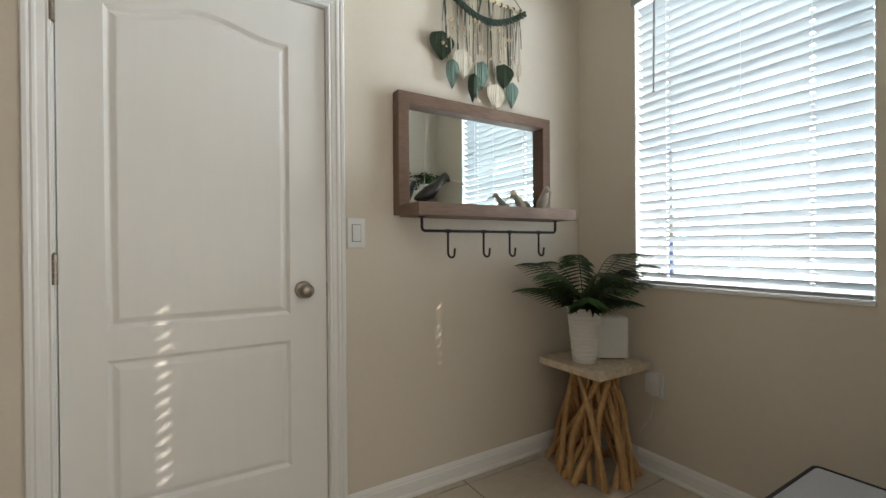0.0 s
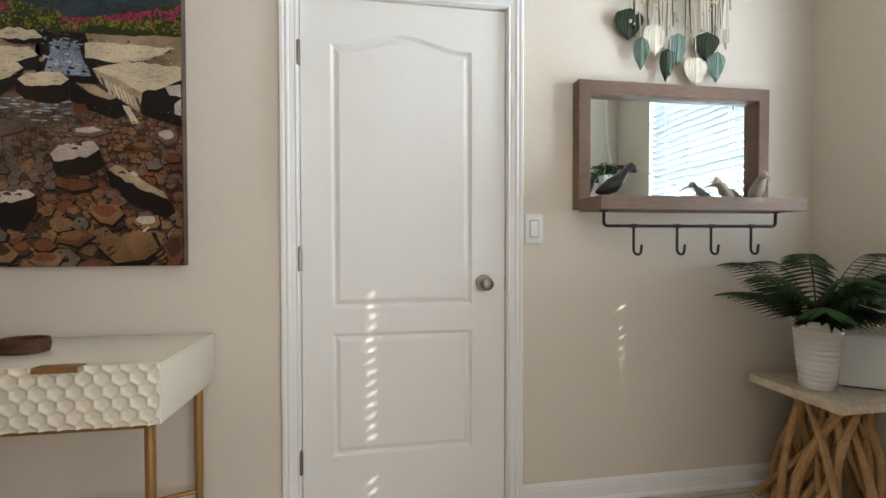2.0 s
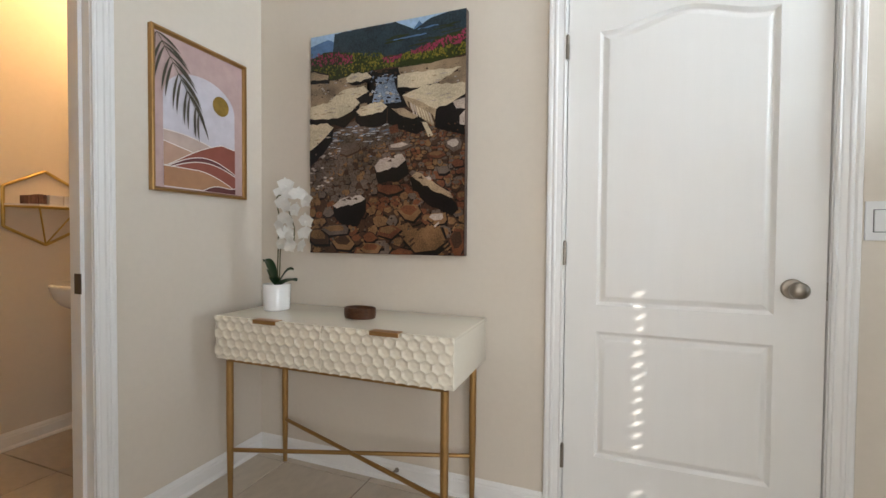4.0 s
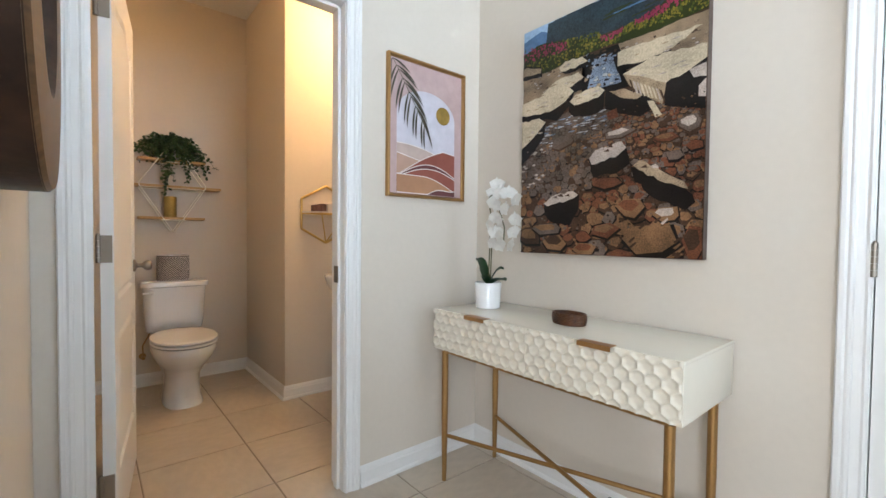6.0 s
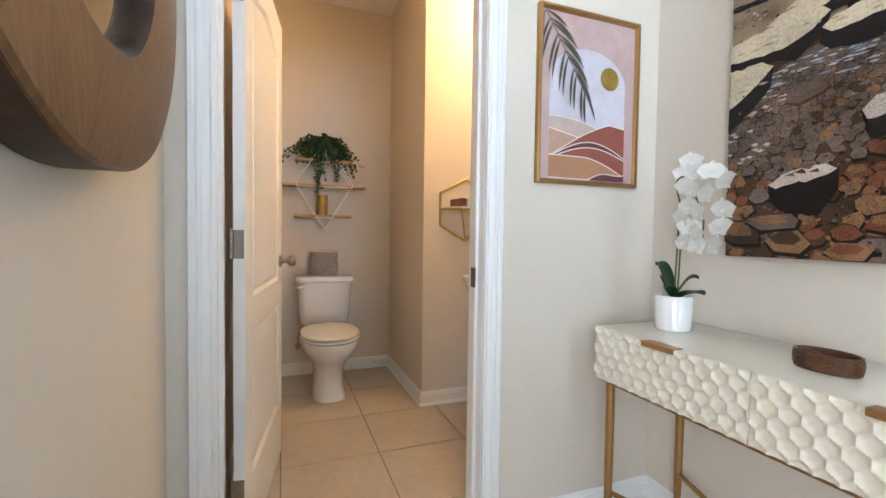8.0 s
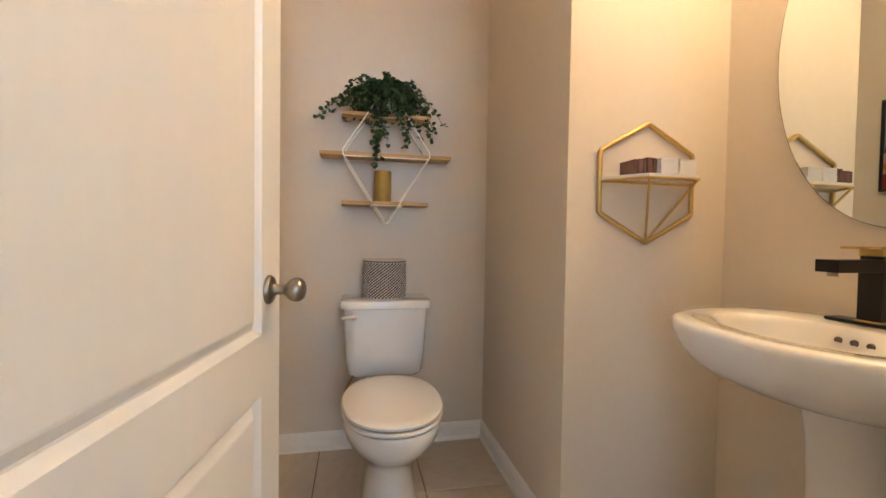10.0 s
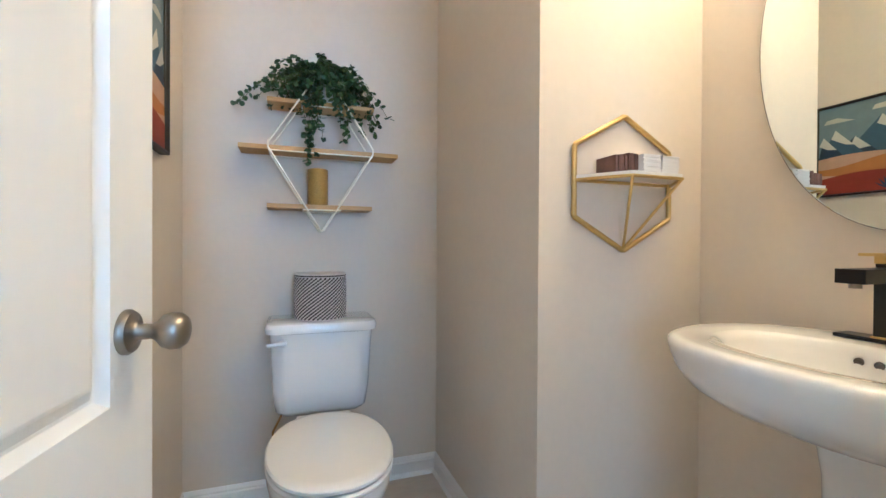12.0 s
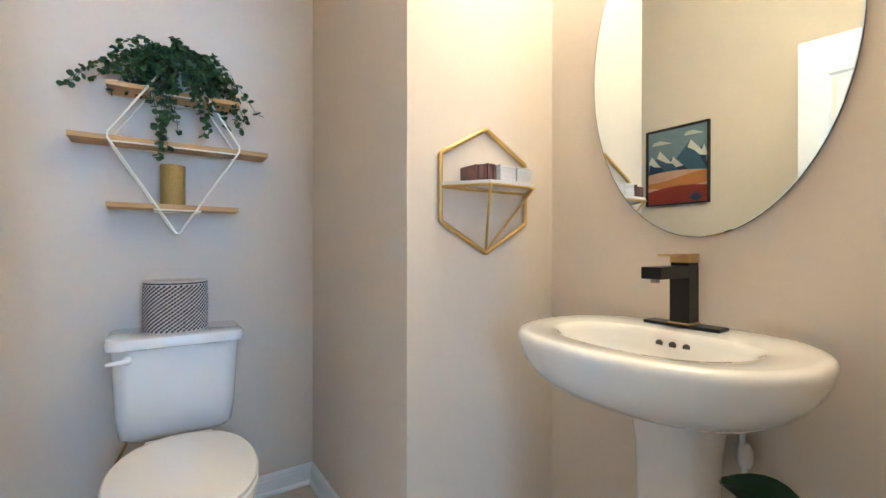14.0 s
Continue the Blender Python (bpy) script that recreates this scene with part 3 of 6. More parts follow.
# ---- entry room: things ----
def console():
    x0, x1, y0, y1, zb, zt = -1.300, -0.270, 1.338, 1.735, 0.592, 0.765
    c = empty("console_table", ((x0 + x1) / 2, (y0 + y1) / 2, 0))
    boxes("body", CREAM, [((x0, y0 + 0.014, zb), (x1, y1, zt - 0.001))], 0.0025, c, True)
    boxes("top", CREAM, [((x0 - 0.001, y0 + 0.0139, zt - 0.012), (x1 + 0.001, y1 + 0.001, zt))], 0.002, c, True)
    # carved honeycomb fronts, one a drawer
    sx, sz = 0.0445, 0.0345
    for d0, d1 in ((x0 + 0.001, (x0 + x1) / 2 - 0.0015), ((x0 + x1) / 2 + 0.0015, x1 - 0.001)):
        bm = bmesh.new()
        nx, nz = 150, 50
        grid = []
        for i in range(nx + 1):
            col = []
            for j in range(nz + 1):
                x, z = d0 + (d1 - d0) * i / nx, zb + 0.001 + (zt - 0.0015 - zb) * j / nz
                best = []
                r0 = round((z - zb) / sz)
                for r in (r0 - 1, r0, r0 + 1):
                    off = 0.5 * sx * (r % 2)
                    q0 = round((x - x0 - off) / sx)
                    for q in (q0 - 1, q0, q0 + 1):
                        best.append(math.hypot((x - x0 - off - q * sx) * 1.0, (z - zb - r * sz) * 1.05))
                best.sort()
                lip = min(1.0, (best[1] - best[0]) / (0.60 * sx))
                depth = 0.0075 * lip * (2 - lip)
                col.append(bm.verts.new((x, y0 + depth, z)))
            grid.append(col)
        for i in range(nx):
            for j in range(nz):
                bm.faces.new((grid[i][j], grid[i + 1][j], grid[i + 1][j + 1], grid[i][j + 1]))
        rim = [e for e in bm.edges if len(e.link_faces) == 1]
        ext = bmesh.ops.extrude_edge_only(bm, edges=rim)
        for v in ext["geom"]:
            if isinstance(v, bmesh.types.BMVert):
                v.co.y = y0 + 0.0138
        front = ob_from(bm, "drawer_front", CREAM_MATT, c, True)
        tagged(front, "cream honeycomb-carved drawer front")
        hx = (d0 + d1) / 2 + 0.01
        bm = bmesh.new()
        cuboid(bm, (hx - 0.055, y0 - 0.010, zt - 0.0003), (hx + 0.055, y0 + 0.026, zt + 0.0022), 0.0008)
        cuboid(bm, (hx - 0.055, y0 - 0.012, zt - 0.013), (hx + 0.055, y0 - 0.0095, zt + 0.0022), 0.0008)
        tagged(ob_from(bm, "handle", COPPER, c), "copper-coloured metal tab handle")
    lx, ly = (x0 + 0.042, x1 - 0.042), (y0 + 0.038, y1 - 0.035)
    boxes("rail", BRASS, [((lx[0], ly[0] - 0.011, zb - 0.016), (lx[1], ly[0] + 0.011, zb - 0.001)), ((lx[0], ly[1] - 0.011, zb - 0.016), (lx[1], ly[1] + 0.011, zb - 0.001)),
                          ((lx[0] - 0.011, ly[0] + 0.011, zb - 0.016), (lx[0] + 0.011, ly[1] - 0.011, zb - 0.001)), ((lx[1] - 0.011, ly[0] + 0.011, zb - 0.016), (lx[1] + 0.011, ly[1] - 0.011, zb - 0.001))], 0.001, c)
    for x in lx:
        for y in ly:
            bm = bmesh.new()
            lathe(bm, [(0, 0.006), (0.0095, 0.006), (0.0125, 0.16), (0.0145, 0.32), (0.0145, zb - 0.012), (0, zb - 0.012)], 20, m=Matrix.Translation((x, y, 0)))
            lathe(bm, [(0, 0.0), (0.0095, 0.0), (0.0097, 0.0062), (0, 0.0062)], 16, m=Matrix.Translation((x, y, 0)))
            ob_from(bm, "leg", BRASS, c, True)
    for a, b_, dz in (((lx[0], ly[0]), (lx[1], ly[1]), 0.0), ((lx[0], ly[1]), (lx[1], ly[0]), 0.001)):
        bm = bmesh.new()
        tube(bm, [(a[0], a[1], 0.204 + dz), (b_[0], b_[1], 0.204 + dz)], 0.0085, 12)
        ob_from(bm, "stretcher", BRASS, c, True)
    win_children_world(c)
    return tagged(c, "cream lacquered console table with honeycomb drawer fronts on brass legs", "console table")


console()


def petal_mesh(bm, m, length, width, cup=0.15, segs=5, mi=0):
    """A small cupped leaf or petal pointing along local x."""
    rows = []
    for i in range(segs + 1):
        s = i / segs
        w = width * math.sin(math.pi * min(1, 0.06 + 0.94 * s) ** 0.8) if i < segs else width * 0.02
        rows.append([m @ Vector((length * s, w * t, cup * length * (abs(t) * 0.6 + s * s * -0.5))) for t in (-1, -0.5, 0, 0.5, 1)])
    ring_strip(bm, rows, closed=False, mi=mi)


def orchid():
    px, py, pz = -1.180, 1.560, 0.765
    o = empty("orchid", (px, py, pz))
    bm = bmesh.new()
    lathe(bm, [(0, 0.0), (0.052, 0.0), (0.055, 0.003), (0.060, 0.112), (0.058, 0.115), (0.055, 0.112), (0.052, 0.095), (0, 0.093)], 48, m=Matrix.Translation((px, py, pz)))
    tagged(ob_from(bm, "pot", CERAMIC, o, True), "glossy white cylindrical pot")
    bm = bmesh.new()
    lathe(bm, [(0, 0.09), (0.052, 0.094), (0.03, 0.102), (0, 0.106)], 24, m=Matrix.Translation((px, py, pz)))
    ob_from(bm, "soil", SOIL, o)
    for az, ln, rise, wide in ((186, 0.070, 0.125, 0.030), (160, 0.085, 0.075, 0.022), (-8, 0.125, 0.040, 0.027), (40, 0.070, 0.085, 0.020), (-75, 0.055, 0.045, 0.022)):
        bm = bmesh.new()
        rows = []
        for i in range(11):
            s = i / 10
            w = wide * math.sin(math.pi * (0.08 + 0.9 * s)) ** 0.7
            c = Vector((ln * s, 0, rise * math.sin(s * 1.9) * 0.95))
            rows.append([c + Vector((0, w * t, 0.010 * abs(t) - 0.003)) for t in (-1, -0.5, 0, 0.5, 1)])
        ring_strip(bm, rows, closed=False)
        bmesh.ops.transform(bm, matrix=pose(px, py, pz + 0.098, 0, 0, az), verts=bm.verts)
        bmesh.ops.solidify(bm, geom=bm.faces[:], thickness=0.0015)
        ob_from(bm, "leaf", LEAF_DARK, o, True)
    bm = bmesh.new()
    for dx in (0.0, 0.012):
        pts = [(px + dx, py, pz + 0.09), (px + 0.006 + dx, py, pz + 0.25), (px + 0.012 + dx, py, pz + 0.42)]
        pts += [(px + 0.016 + dx + 0.034 * math.sin(a), py - 0.01 * a, pz + 0.492 + 0.034 * math.cos(a) - 0.02) for a in (0.0 - 1.2, -0.6, 0.0, 0.6, 1.2)][0 if dx == 0 else 5:]
        if dx == 0:
            pts += [(px + 0.085, py - 0.03, pz + 0.45), (px + 0.125, py - 0.035, pz + 0.36), (px + 0.125, py - 0.04, pz + 0.27)]
        tube(bm, pts, 0.0028, 8)
    ob_from(bm, "stem", STEM, o, True)
    rnd = random.Random(5)
    spots = [(0.010, 0.535, 0.02), (-0.02, 0.50, 0.03), (0.07, 0.49, -0.03), (0.115, 0.485, -0.04), (0.145, 0.455, -0.02), (0.075, 0.435, -0.055), (0.125, 0.415, -0.065), (0.055, 0.385, -0.04), (0.11, 0.365, -0.075), (0.150, 0.375, -0.03), (0.06, 0.32, -0.045), (0.105, 0.305, -0.07), (0.145, 0.32, -0.035), (0.09, 0.265, -0.05), (0.13, 0.265, -0.03), (0.045, 0.45, -0.04), (0.04, 0.35, -0.05), (0.05, 0.275, -0.05)]
    for fx, fz, fy in spots:
        bm = bmesh.new()
        turn = pose(px + fx * 1.1 + 0.022, py + fy, pz + fz + 0.016, 90 + rnd.uniform(-25, 20), 0, rnd.uniform(-30, 50))
        for k, (ang, ln, wd) in enumerate(((90, 0.037, 0.0140), (220, 0.035, 0.0140), (320, 0.035, 0.0140), (14, 0.040, 0.0235), (166, 0.040, 0.0235))):
            petal_mesh(bm, turn @ pose(0, 0, 0.002 * (k > 2), 0, -10, ang + rnd.uniform(-8, 8)), ln, wd, cup=0.16, segs=8)
        for ang in (255, 285):
            petal_mesh(bm, turn @ pose(0, 0, 0.006, 0, -40, ang), 0.014, 0.007, segs=3)
        ob_from(bm, "blossom", PETAL, o, True)
    win_children_world(o)
    return tagged(o, "white blooming orchid in a white pot on the console", "orchid")


orchid()


def woven_bowl():
    bm = bmesh.new()
    k = 72
    for lev in range(8):
        z = 0.004 + lev * 0.0050
        grow = 1.0 + 0.10 * math.sin(math.pi * (0.15 + lev / 11))
        pts = []
        for i in range(k):
            a = 2 * math.pi * i / k
            wob = 0.0009 * (1 if (i // 2 + lev) % 2 else -1)
            pts.append((-0.735 + (0.059 * grow + wob) * math.cos(a), 1.53 + (0.041 * grow + wob) * math.sin(a), 0.766 + z))
        tube(bm, pts, 0.0035, 6, closed=True)
    rings = [[Vector((-0.735 + 0.060 * f * math.cos(2 * math.pi * i / k), 1.53 + 0.042 * f * math.sin(2 * math.pi * i / k), 0.7655 + z)) for i in range(k)] for f, z in ((0.02, 0.0), (1, 0.0), (1, 0.004), (0.02, 0.004))]
    ring_strip(bm, rings, cap0=True, cap1=True)
    return tagged(ob_from(bm, "woven_bowl", WICKER, smooth=True), "small oval brown woven bowl on the console", "bowl")


woven_bowl()


# ---- flat prints, built from thin painted shapes ----
def flat_shape(bm, to, outline, lift, mi):
    """One flat painted shape; outline in (u, v), to maps (u, v, lift) to the wall."""
    vs = [bm.verts.new(to(u, v, lift)) for u, v in outline]
    f = bm.faces.new(vs)
    f.material_index = mi
    bmesh.ops.triangulate(bm, faces=[f])


def ribbon(bm, to, pts, w, lift, mi):
    a, b = [], []
    for i, (u, v) in enumerate(pts):
        u0, v0 = pts[max(i - 1, 0)]
        u1, v1 = pts[min(i + 1, len(pts) - 1)]
        d = math.hypot(u1 - u0, v1 - v0) or 1
        nx, ny = -(v1 - v0) / d * w, (u1 - u0) / d * w
        a.append(bm.verts.new(to(u + nx, v + ny, lift)))
        b.append(bm.verts.new(to(u - nx, v - ny, lift)))
    for i in range(len(pts) - 1):
        bm.faces.new((a[i], a[i + 1], b[i + 1], b[i])).material_index = mi


def ink(name, c, var=0.08, rough=0.55, grain=25, coat=0.0):
    return material(name, c, rough, var=var, grain=grain, blotch=9, bump=0.05, coat=coat, spec=0.25)


def wave(u0, u1, k, f):
    return [(u0 + (u1 - u0) * i / k, f((u0 + (u1 - u0) * i / k))) for i in range(k + 1)]


def framed(name, label, w, h, frame_w, depth, mat, to):
    """A picture frame; to maps (u, v, out). Returns the Empty and the opening."""
    e = empty(name)
    bm = bmesh.new()
    prof = [(0, 0), (0, depth * 0.9), (0.003, depth), (frame_w * 0.6, depth), (frame_w - 0.003, depth * 0.7), (frame_w, depth * 0.55), (frame_w, 0)]
    rings = []
    for cu, cv, su, sv in ((0, 0, 1, 1), (w, 0, -1, 1), (w, h, -1, -1), (0, h, 1, -1)):
        rings.append([to(cu + su * a, cv + sv * a, b) for a, b in prof])
    rings.append(rings[0])
    ring_strip(bm, rings, closed=False)
    bmesh.ops.remove_doubles(bm, verts=bm.verts, dist=1e-6)
    ob_from(bm, "frame", mat, e)
    return tagged(e, label, "framed print")


# desert print on the west wall
def desert_print():
    y0, y1, z0, z1 = 1.180, 1.635, 1.262, 1.893
    w, h = y1 - y0, z1 - z0
    to = lambda u, v, o: Vector((WEST + 0.0005 + o, y0 + u, z0 + v))
    e = framed("framed_print", "abstract desert print in a slim brass frame", w, h, 0.016, 0.024, BRASS, to)
    mats = [ink("blush_ink", (0.50, 0.36, 0.34)), ink("lilac_ink", (0.58, 0.55, 0.60)), ink("gold_leaf", (0.30, 0.19, 0.04), 0.35, 0.35), ink("olive_ink", (0.085, 0.075, 0.055)), ink("sand_ink", (0.47, 0.30, 0.22)), ink("rust_ink", (0.27, 0.085, 0.06)), ink("ochre_ink", (0.40, 0.21, 0.115)), ink("plum_ink", (0.13, 0.045, 0.045)), ink("white_ink", (0.75, 0.68, 0.64)), ink("pale_sand_ink", (0.52, 0.40, 0.35))]
    bm = bmesh.new()
    flat_shape(bm, to, [(0.012, 0.012), (w - 0.012, 0.012), (w - 0.012, h - 0.012), (0.012, h - 0.012)], 0.008, 0)
    a0, a1, top = 0.052, w - 0.060, 0.50
    r = (a1 - a0) / 2
    arch = [(a0, 0.02), (a1, 0.02)] + [((a0 + a1) / 2 + r * math.cos(math.pi * i / 24), top - r * 0.72 + r * 0.72 * math.sin(math.pi * i / 24)) for i in range(25)]
    flat_shape(bm, to, arch, 0.0086, 1)
    cu, cv = a1 - 0.075, 0.405
    flat_shape(bm, to, [(cu + 0.043 * math.cos(2 * math.pi * i / 28), cv + 0.043 * math.sin(2 * math.pi * i / 28)) for i in range(28)], 0.0092, 2)
    lay = [(9, lambda u: 0.235 - 0.16 * (u - a0) + 0.02 * math.sin(9 * u)), (4, lambda u: 0.20 - 0.20 * (u - a0) * (u < 0.2) - 0.03 * (u >= 0.2)), (5, lambda u: 0.105 + 0.125 * min(1, (u - a0) / 0.27) - 0.01 * math.cos(14 * u)),
           (7, lambda u: 0.105 + 0.055 * math.sin(max(0, min(math.pi, (u - a0 - 0.02) * 9.5)))), (5, lambda u: 0.098 + 0.042 * math.sin(max(0, min(math.pi, (u - a0 - 0.02) * 9.5)))), (6, lambda u: 0.103 - 0.9 * max(0, u - 0.20) ** 1.6), (7, lambda u: 0.006 + 0.085 * max(0, (u - 0.13) * 2.6) ** 1.3 + 0.012 * math.sin(28 * u))]
    for k, (mi, fn) in enumerate(lay):
        line = wave(a0, a1, 36, fn)
        line = [(u, max(v, 0.021)) for u, v in line]
        flat_shape(bm, to, [(a0, 0.02)] + [(a1, 0.02)] + line[::-1], 0.0094 + 0.0005 * k, mi)
        ribbon(bm, to, line, 0.0018, 0.0097 + 0.0005 * k, 8)
    # palm frond
    stem = [(0.026 + 0.160 * s + 0.030 * s * s, h - 0.024 - 0.285 * s ** 1.15) for s in (i / 16 for i in range(17))]
    ribbon(bm, to, stem, 0.0014, 0.0135, 3)
    for i in (0, 2, 3, 5, 6, 8, 9, 11, 12, 14, 15):
        u, v = stem[i]
        for side in (-1, 1):
            ang = math.radians(-124 + 1.8 * i if side < 0 else -8 - 2.9 * i)
            ln = 0.100 * math.sin(0.75 + 1.9 * i / 17) + 0.035
            blade, back = [], []
            for j in range(9):  # a slim blade that droops towards its tip
                q = j / 8
                droop = ang - side * 0.16 * q
                cu, cv = u + ln * q * math.cos(droop), v + ln * q * math.sin(droop) - 0.018 * q * q
                hw = 0.0052 * math.sin(math.pi * min(1, 0.04 + 0.96 * q)) ** 0.8
                nu, nv = -math.sin(droop) * hw, math.cos(droop) * hw
                blade.append((max(0.018, cu + nu), min(h - 0.018, cv + nv)))
                back.append((max(0.0175, cu - nu), min(h - 0.0185, cv - nv)))
            flat_shape(bm, to, blade + back[::-1], 0.0138 + 0.0001 * (i + side), 3)
    ob_from(bm, "print", mats, e)
    return e


desert_print()


def canvas():
    """Photo canvas of a rocky stream: flat printed shapes on a stretched canvas block."""
    x0, x1, z0, z1 = -1.120, -0.358, 1.014, 2.016
    w, h = x1 - x0, z1 - z0
    e = empty("canvas_picture")
    boxes("canvas", ink("canvas_edge", (0.10, 0.07, 0.055), 0.4), [((x0, NORTH - 0.036, z0), (x1, NORTH - 0.001, z1))], 0.002, e)
    to = lambda u, v, o: Vector((x0 + u * w, NORTH - 0.0363 - o, z0 + v * h))
    def tone(name, c, var=0.5, grain=70):
        m = ink(name, c, var, 0.32, grain * 3.0, 0.15)
        for node in m.node_tree.nodes:
            if node.type == "VALTORGB":
                node.color_ramp.elements[0].position, node.color_ramp.elements[1].position = 0.38, 0.62
        return m

    mats = [tone("print_ground", (0.06, 0.04, 0.03)), tone("print_sky", (0.33, 0.48, 0.66), 0.15, 20), tone("print_mesa", (0.020, 0.034, 0.045), 0.5, 60), tone("print_slab", (0.52, 0.43, 0.30), 0.25, 55), tone("print_shadow", (0.006, 0.004, 0.004), 0.5), tone("print_water", (0.17, 0.21, 0.28), 0.75, 110),
            tone("print_gravel", (0.27, 0.19, 0.12), 0.6, 170), tone("print_green", (0.060, 0.075, 0.010), 0.6, 150), tone("print_pink", (0.24, 0.025, 0.065), 0.5, 150), tone("print_yellow", (0.17, 0.14, 0.015), 0.5, 150),
            tone("print_rust_stone", (0.135, 0.046, 0.022)), tone("print_tan_stone", (0.185, 0.098, 0.045)), tone("print_grey_stone", (0.115, 0.085, 0.068)), tone("print_umber_stone", (0.050, 0.025, 0.014)), tone("print_pale_stone", (0.40, 0.33, 0.28), 0.4), tone("print_slab_side", (0.30, 0.22, 0.14), 0.6, 90), tone("print_shallow", (0.095, 0.066, 0.050), 0.55, 60), tone("print_far_peak", (0.08, 0.16, 0.30), 0.2, 20), tone("print_dark_leaf", (0.020, 0.028, 0.006), 0.5, 150), tone("print_glint", (0.36, 0.36, 0.37), 0.5, 90)]
    SKY_, MESA_, SLAB_, DARK_, WATER_, GRAVEL_, GREEN_, PINK_, YELLOW_, RUST_, TAN_, GREY_, UMBER_, PALE_, SIDE_, SHALLOW_, PEAK_, LEAF_, GLINT_ = range(1, 20)
    bm = bmesh.new()
    rnd = random.Random(11)
    lift = [0.0]

    def shape(mi, *pts, wobble=0.004):
        """One printed patch; its straight edges are broken into uneven short ones."""
        lift[0] += 0.000002
        out = []
        for (u0, v0), (u1, v1) in zip(pts, pts[1:] + pts[:1]):
            k = max(1, int(math.hypot(u1 - u0, v1 - v0) / 0.025))
            for i in range(k):
                q = wobble if i else 0
                out.append((min(0.999, max(0.001, u0 + (u1 - u0) * i / k + rnd.uniform(-q, q))), min(0.999, max(0.001, v0 + (v1 - v0) * i / k + rnd.uniform(-q, q) * 0.8))))
        flat_shape(bm, to, out, lift[0], mi)

    def stone(cu, cv, ru, rv, mi, top=None, turn=0.0, gap=DARK_):
        """A stone: dark gap, body, and a lighter upper facet."""
        k = rnd.choice((5, 6, 6, 7))
        ring = []
        for i in range(k):
            a = 2 * math.pi * (i + rnd.uniform(-0.28, 0.28)) / k + turn
            q = rnd.uniform(0.82, 1.12)
            ring.append((ru * q * math.cos(a), rv * q * math.sin(a)))
        for grow, du, dv, m_ in ((1.10, 0.05 * ru, -0.18 * rv, gap), (1.0, 0, 0, mi)) + (((0.72, -0.10 * ru, 0.22 * rv, top),) if top else ()):
            lift[0] += 0.000002
            flat_shape(bm, to, [(min(0.999, max(0.001, cu + du + x * grow)), min(0.999, max(0.001, cv + dv + y * grow * (0.8 if m_ == top and top else 1)))) for x, y in ring], lift[0], m_)

    shape(UMBER_, (0, 0), (1, 0), (1, 1), (0, 1), wobble=0)
    shape(SKY_, (0, 0.90), (1, 0.90), (1, 1), (0, 1), wobble=0)
    shape(PEAK_, (0, 0.955), (0.06, 0.965), (0.13, 0.975), (0.17, 0.96), (0.17, 0.90), (0, 0.90))
    shape(PEAK_, (0.66, 0.93), (0.725, 0.985), (0.79, 0.94))
    shape(MESA_, (0.155, 0.88), (0.175, 0.996), (0.30, 0.999), (0.58, 0.999), (0.64, 0.975), (0.70, 0.952), (0.745, 0.968), (0.80, 0.988), (0.90, 0.999), (1, 0.999), (1, 0.86), (0.5, 0.86), wobble=0.002)
    for k in range(14):
        u, v = rnd.uniform(0.55, 0.98), rnd.uniform(0.88, 0.95)
        shape(PEAK_ if k % 4 == 0 else LEAF_, (u - 0.07, v), (u + 0.06, v + 0.004), (u + 0.05, v + 0.009), (u - 0.06, v + 0.006))
    # gravel banks, then the flowers over their far edge
    shape(GRAVEL_, (0, 0.60), (0.45, 0.66), (0.47, 0.80), (0, 0.83))
    shape(GRAVEL_, (0.58, 0.70), (1, 0.66), (1, 0.81), (0.58, 0.80))
    for k in range(160):
        u = rnd.choice((rnd.uniform(0.0, 0.40), rnd.uniform(0.62, 1.0)))
        stone(u, rnd.uniform(0.67, 0.79), rnd.uniform(0.004, 0.012), rnd.uniform(0.002, 0.005), rnd.choice((GRAVEL_, PALE_, SIDE_, UMBER_)))
    shape(LEAF_, (0, 0.79), (0.20, 0.79), (0.42, 0.805), (0.55, 0.81), (0.62, 0.80), (0.80, 0.80), (1, 0.815), (1, 0.92), (0.85, 0.90), (0.66, 0.85), (0.52, 0.855), (0.40, 0.87), (0.25, 0.905), (0.10, 0.92), (0, 0.90))
    for k in range(1100):
        u = rnd.random()
        crest = 0.925 - 0.10 * u if u < 0.5 else 0.852 + 0.165 * max(0, u - 0.60)
        foot_v = 0.79 + 0.02 * math.sin(math.pi * u) + (0.02 if u > 0.6 else 0)
        v = foot_v + (crest - foot_v) * rnd.random() ** 0.85
        hi = (v - foot_v) / max(0.01, crest - foot_v)
        pick = rnd.random()
        pinkish = (u < 0.30) * 0.75 + (0.50 < u < 0.62) * 0.7 + (u > 0.68) * 0.9
        mi = PINK_ if hi > 0.52 and pick < pinkish else (YELLOW_ if pick < 0.42 else (GREEN_ if pick < 0.80 else LEAF_))
        ru, rv = rnd.uniform(0.003, 0.009), rnd.uniform(0.003, 0.008)
        shape(mi, *[(u + ru * math.cos(a) * rnd.uniform(0.5, 1.2), v + rv * math.sin(a) * rnd.uniform(0.5, 1.2)) for a in (0.2, 1.3, 2.4, 3.5, 4.6, 5.6)])
    shape(DARK_, (0, 0.785), (0.14, 0.775), (0.14, 0.815), (0.03, 0.845), (0, 0.845))
    shape(SIDE_, (0, 0.80), (0.13, 0.793), (0.135, 0.812), (0.03, 0.838), (0, 0.838))
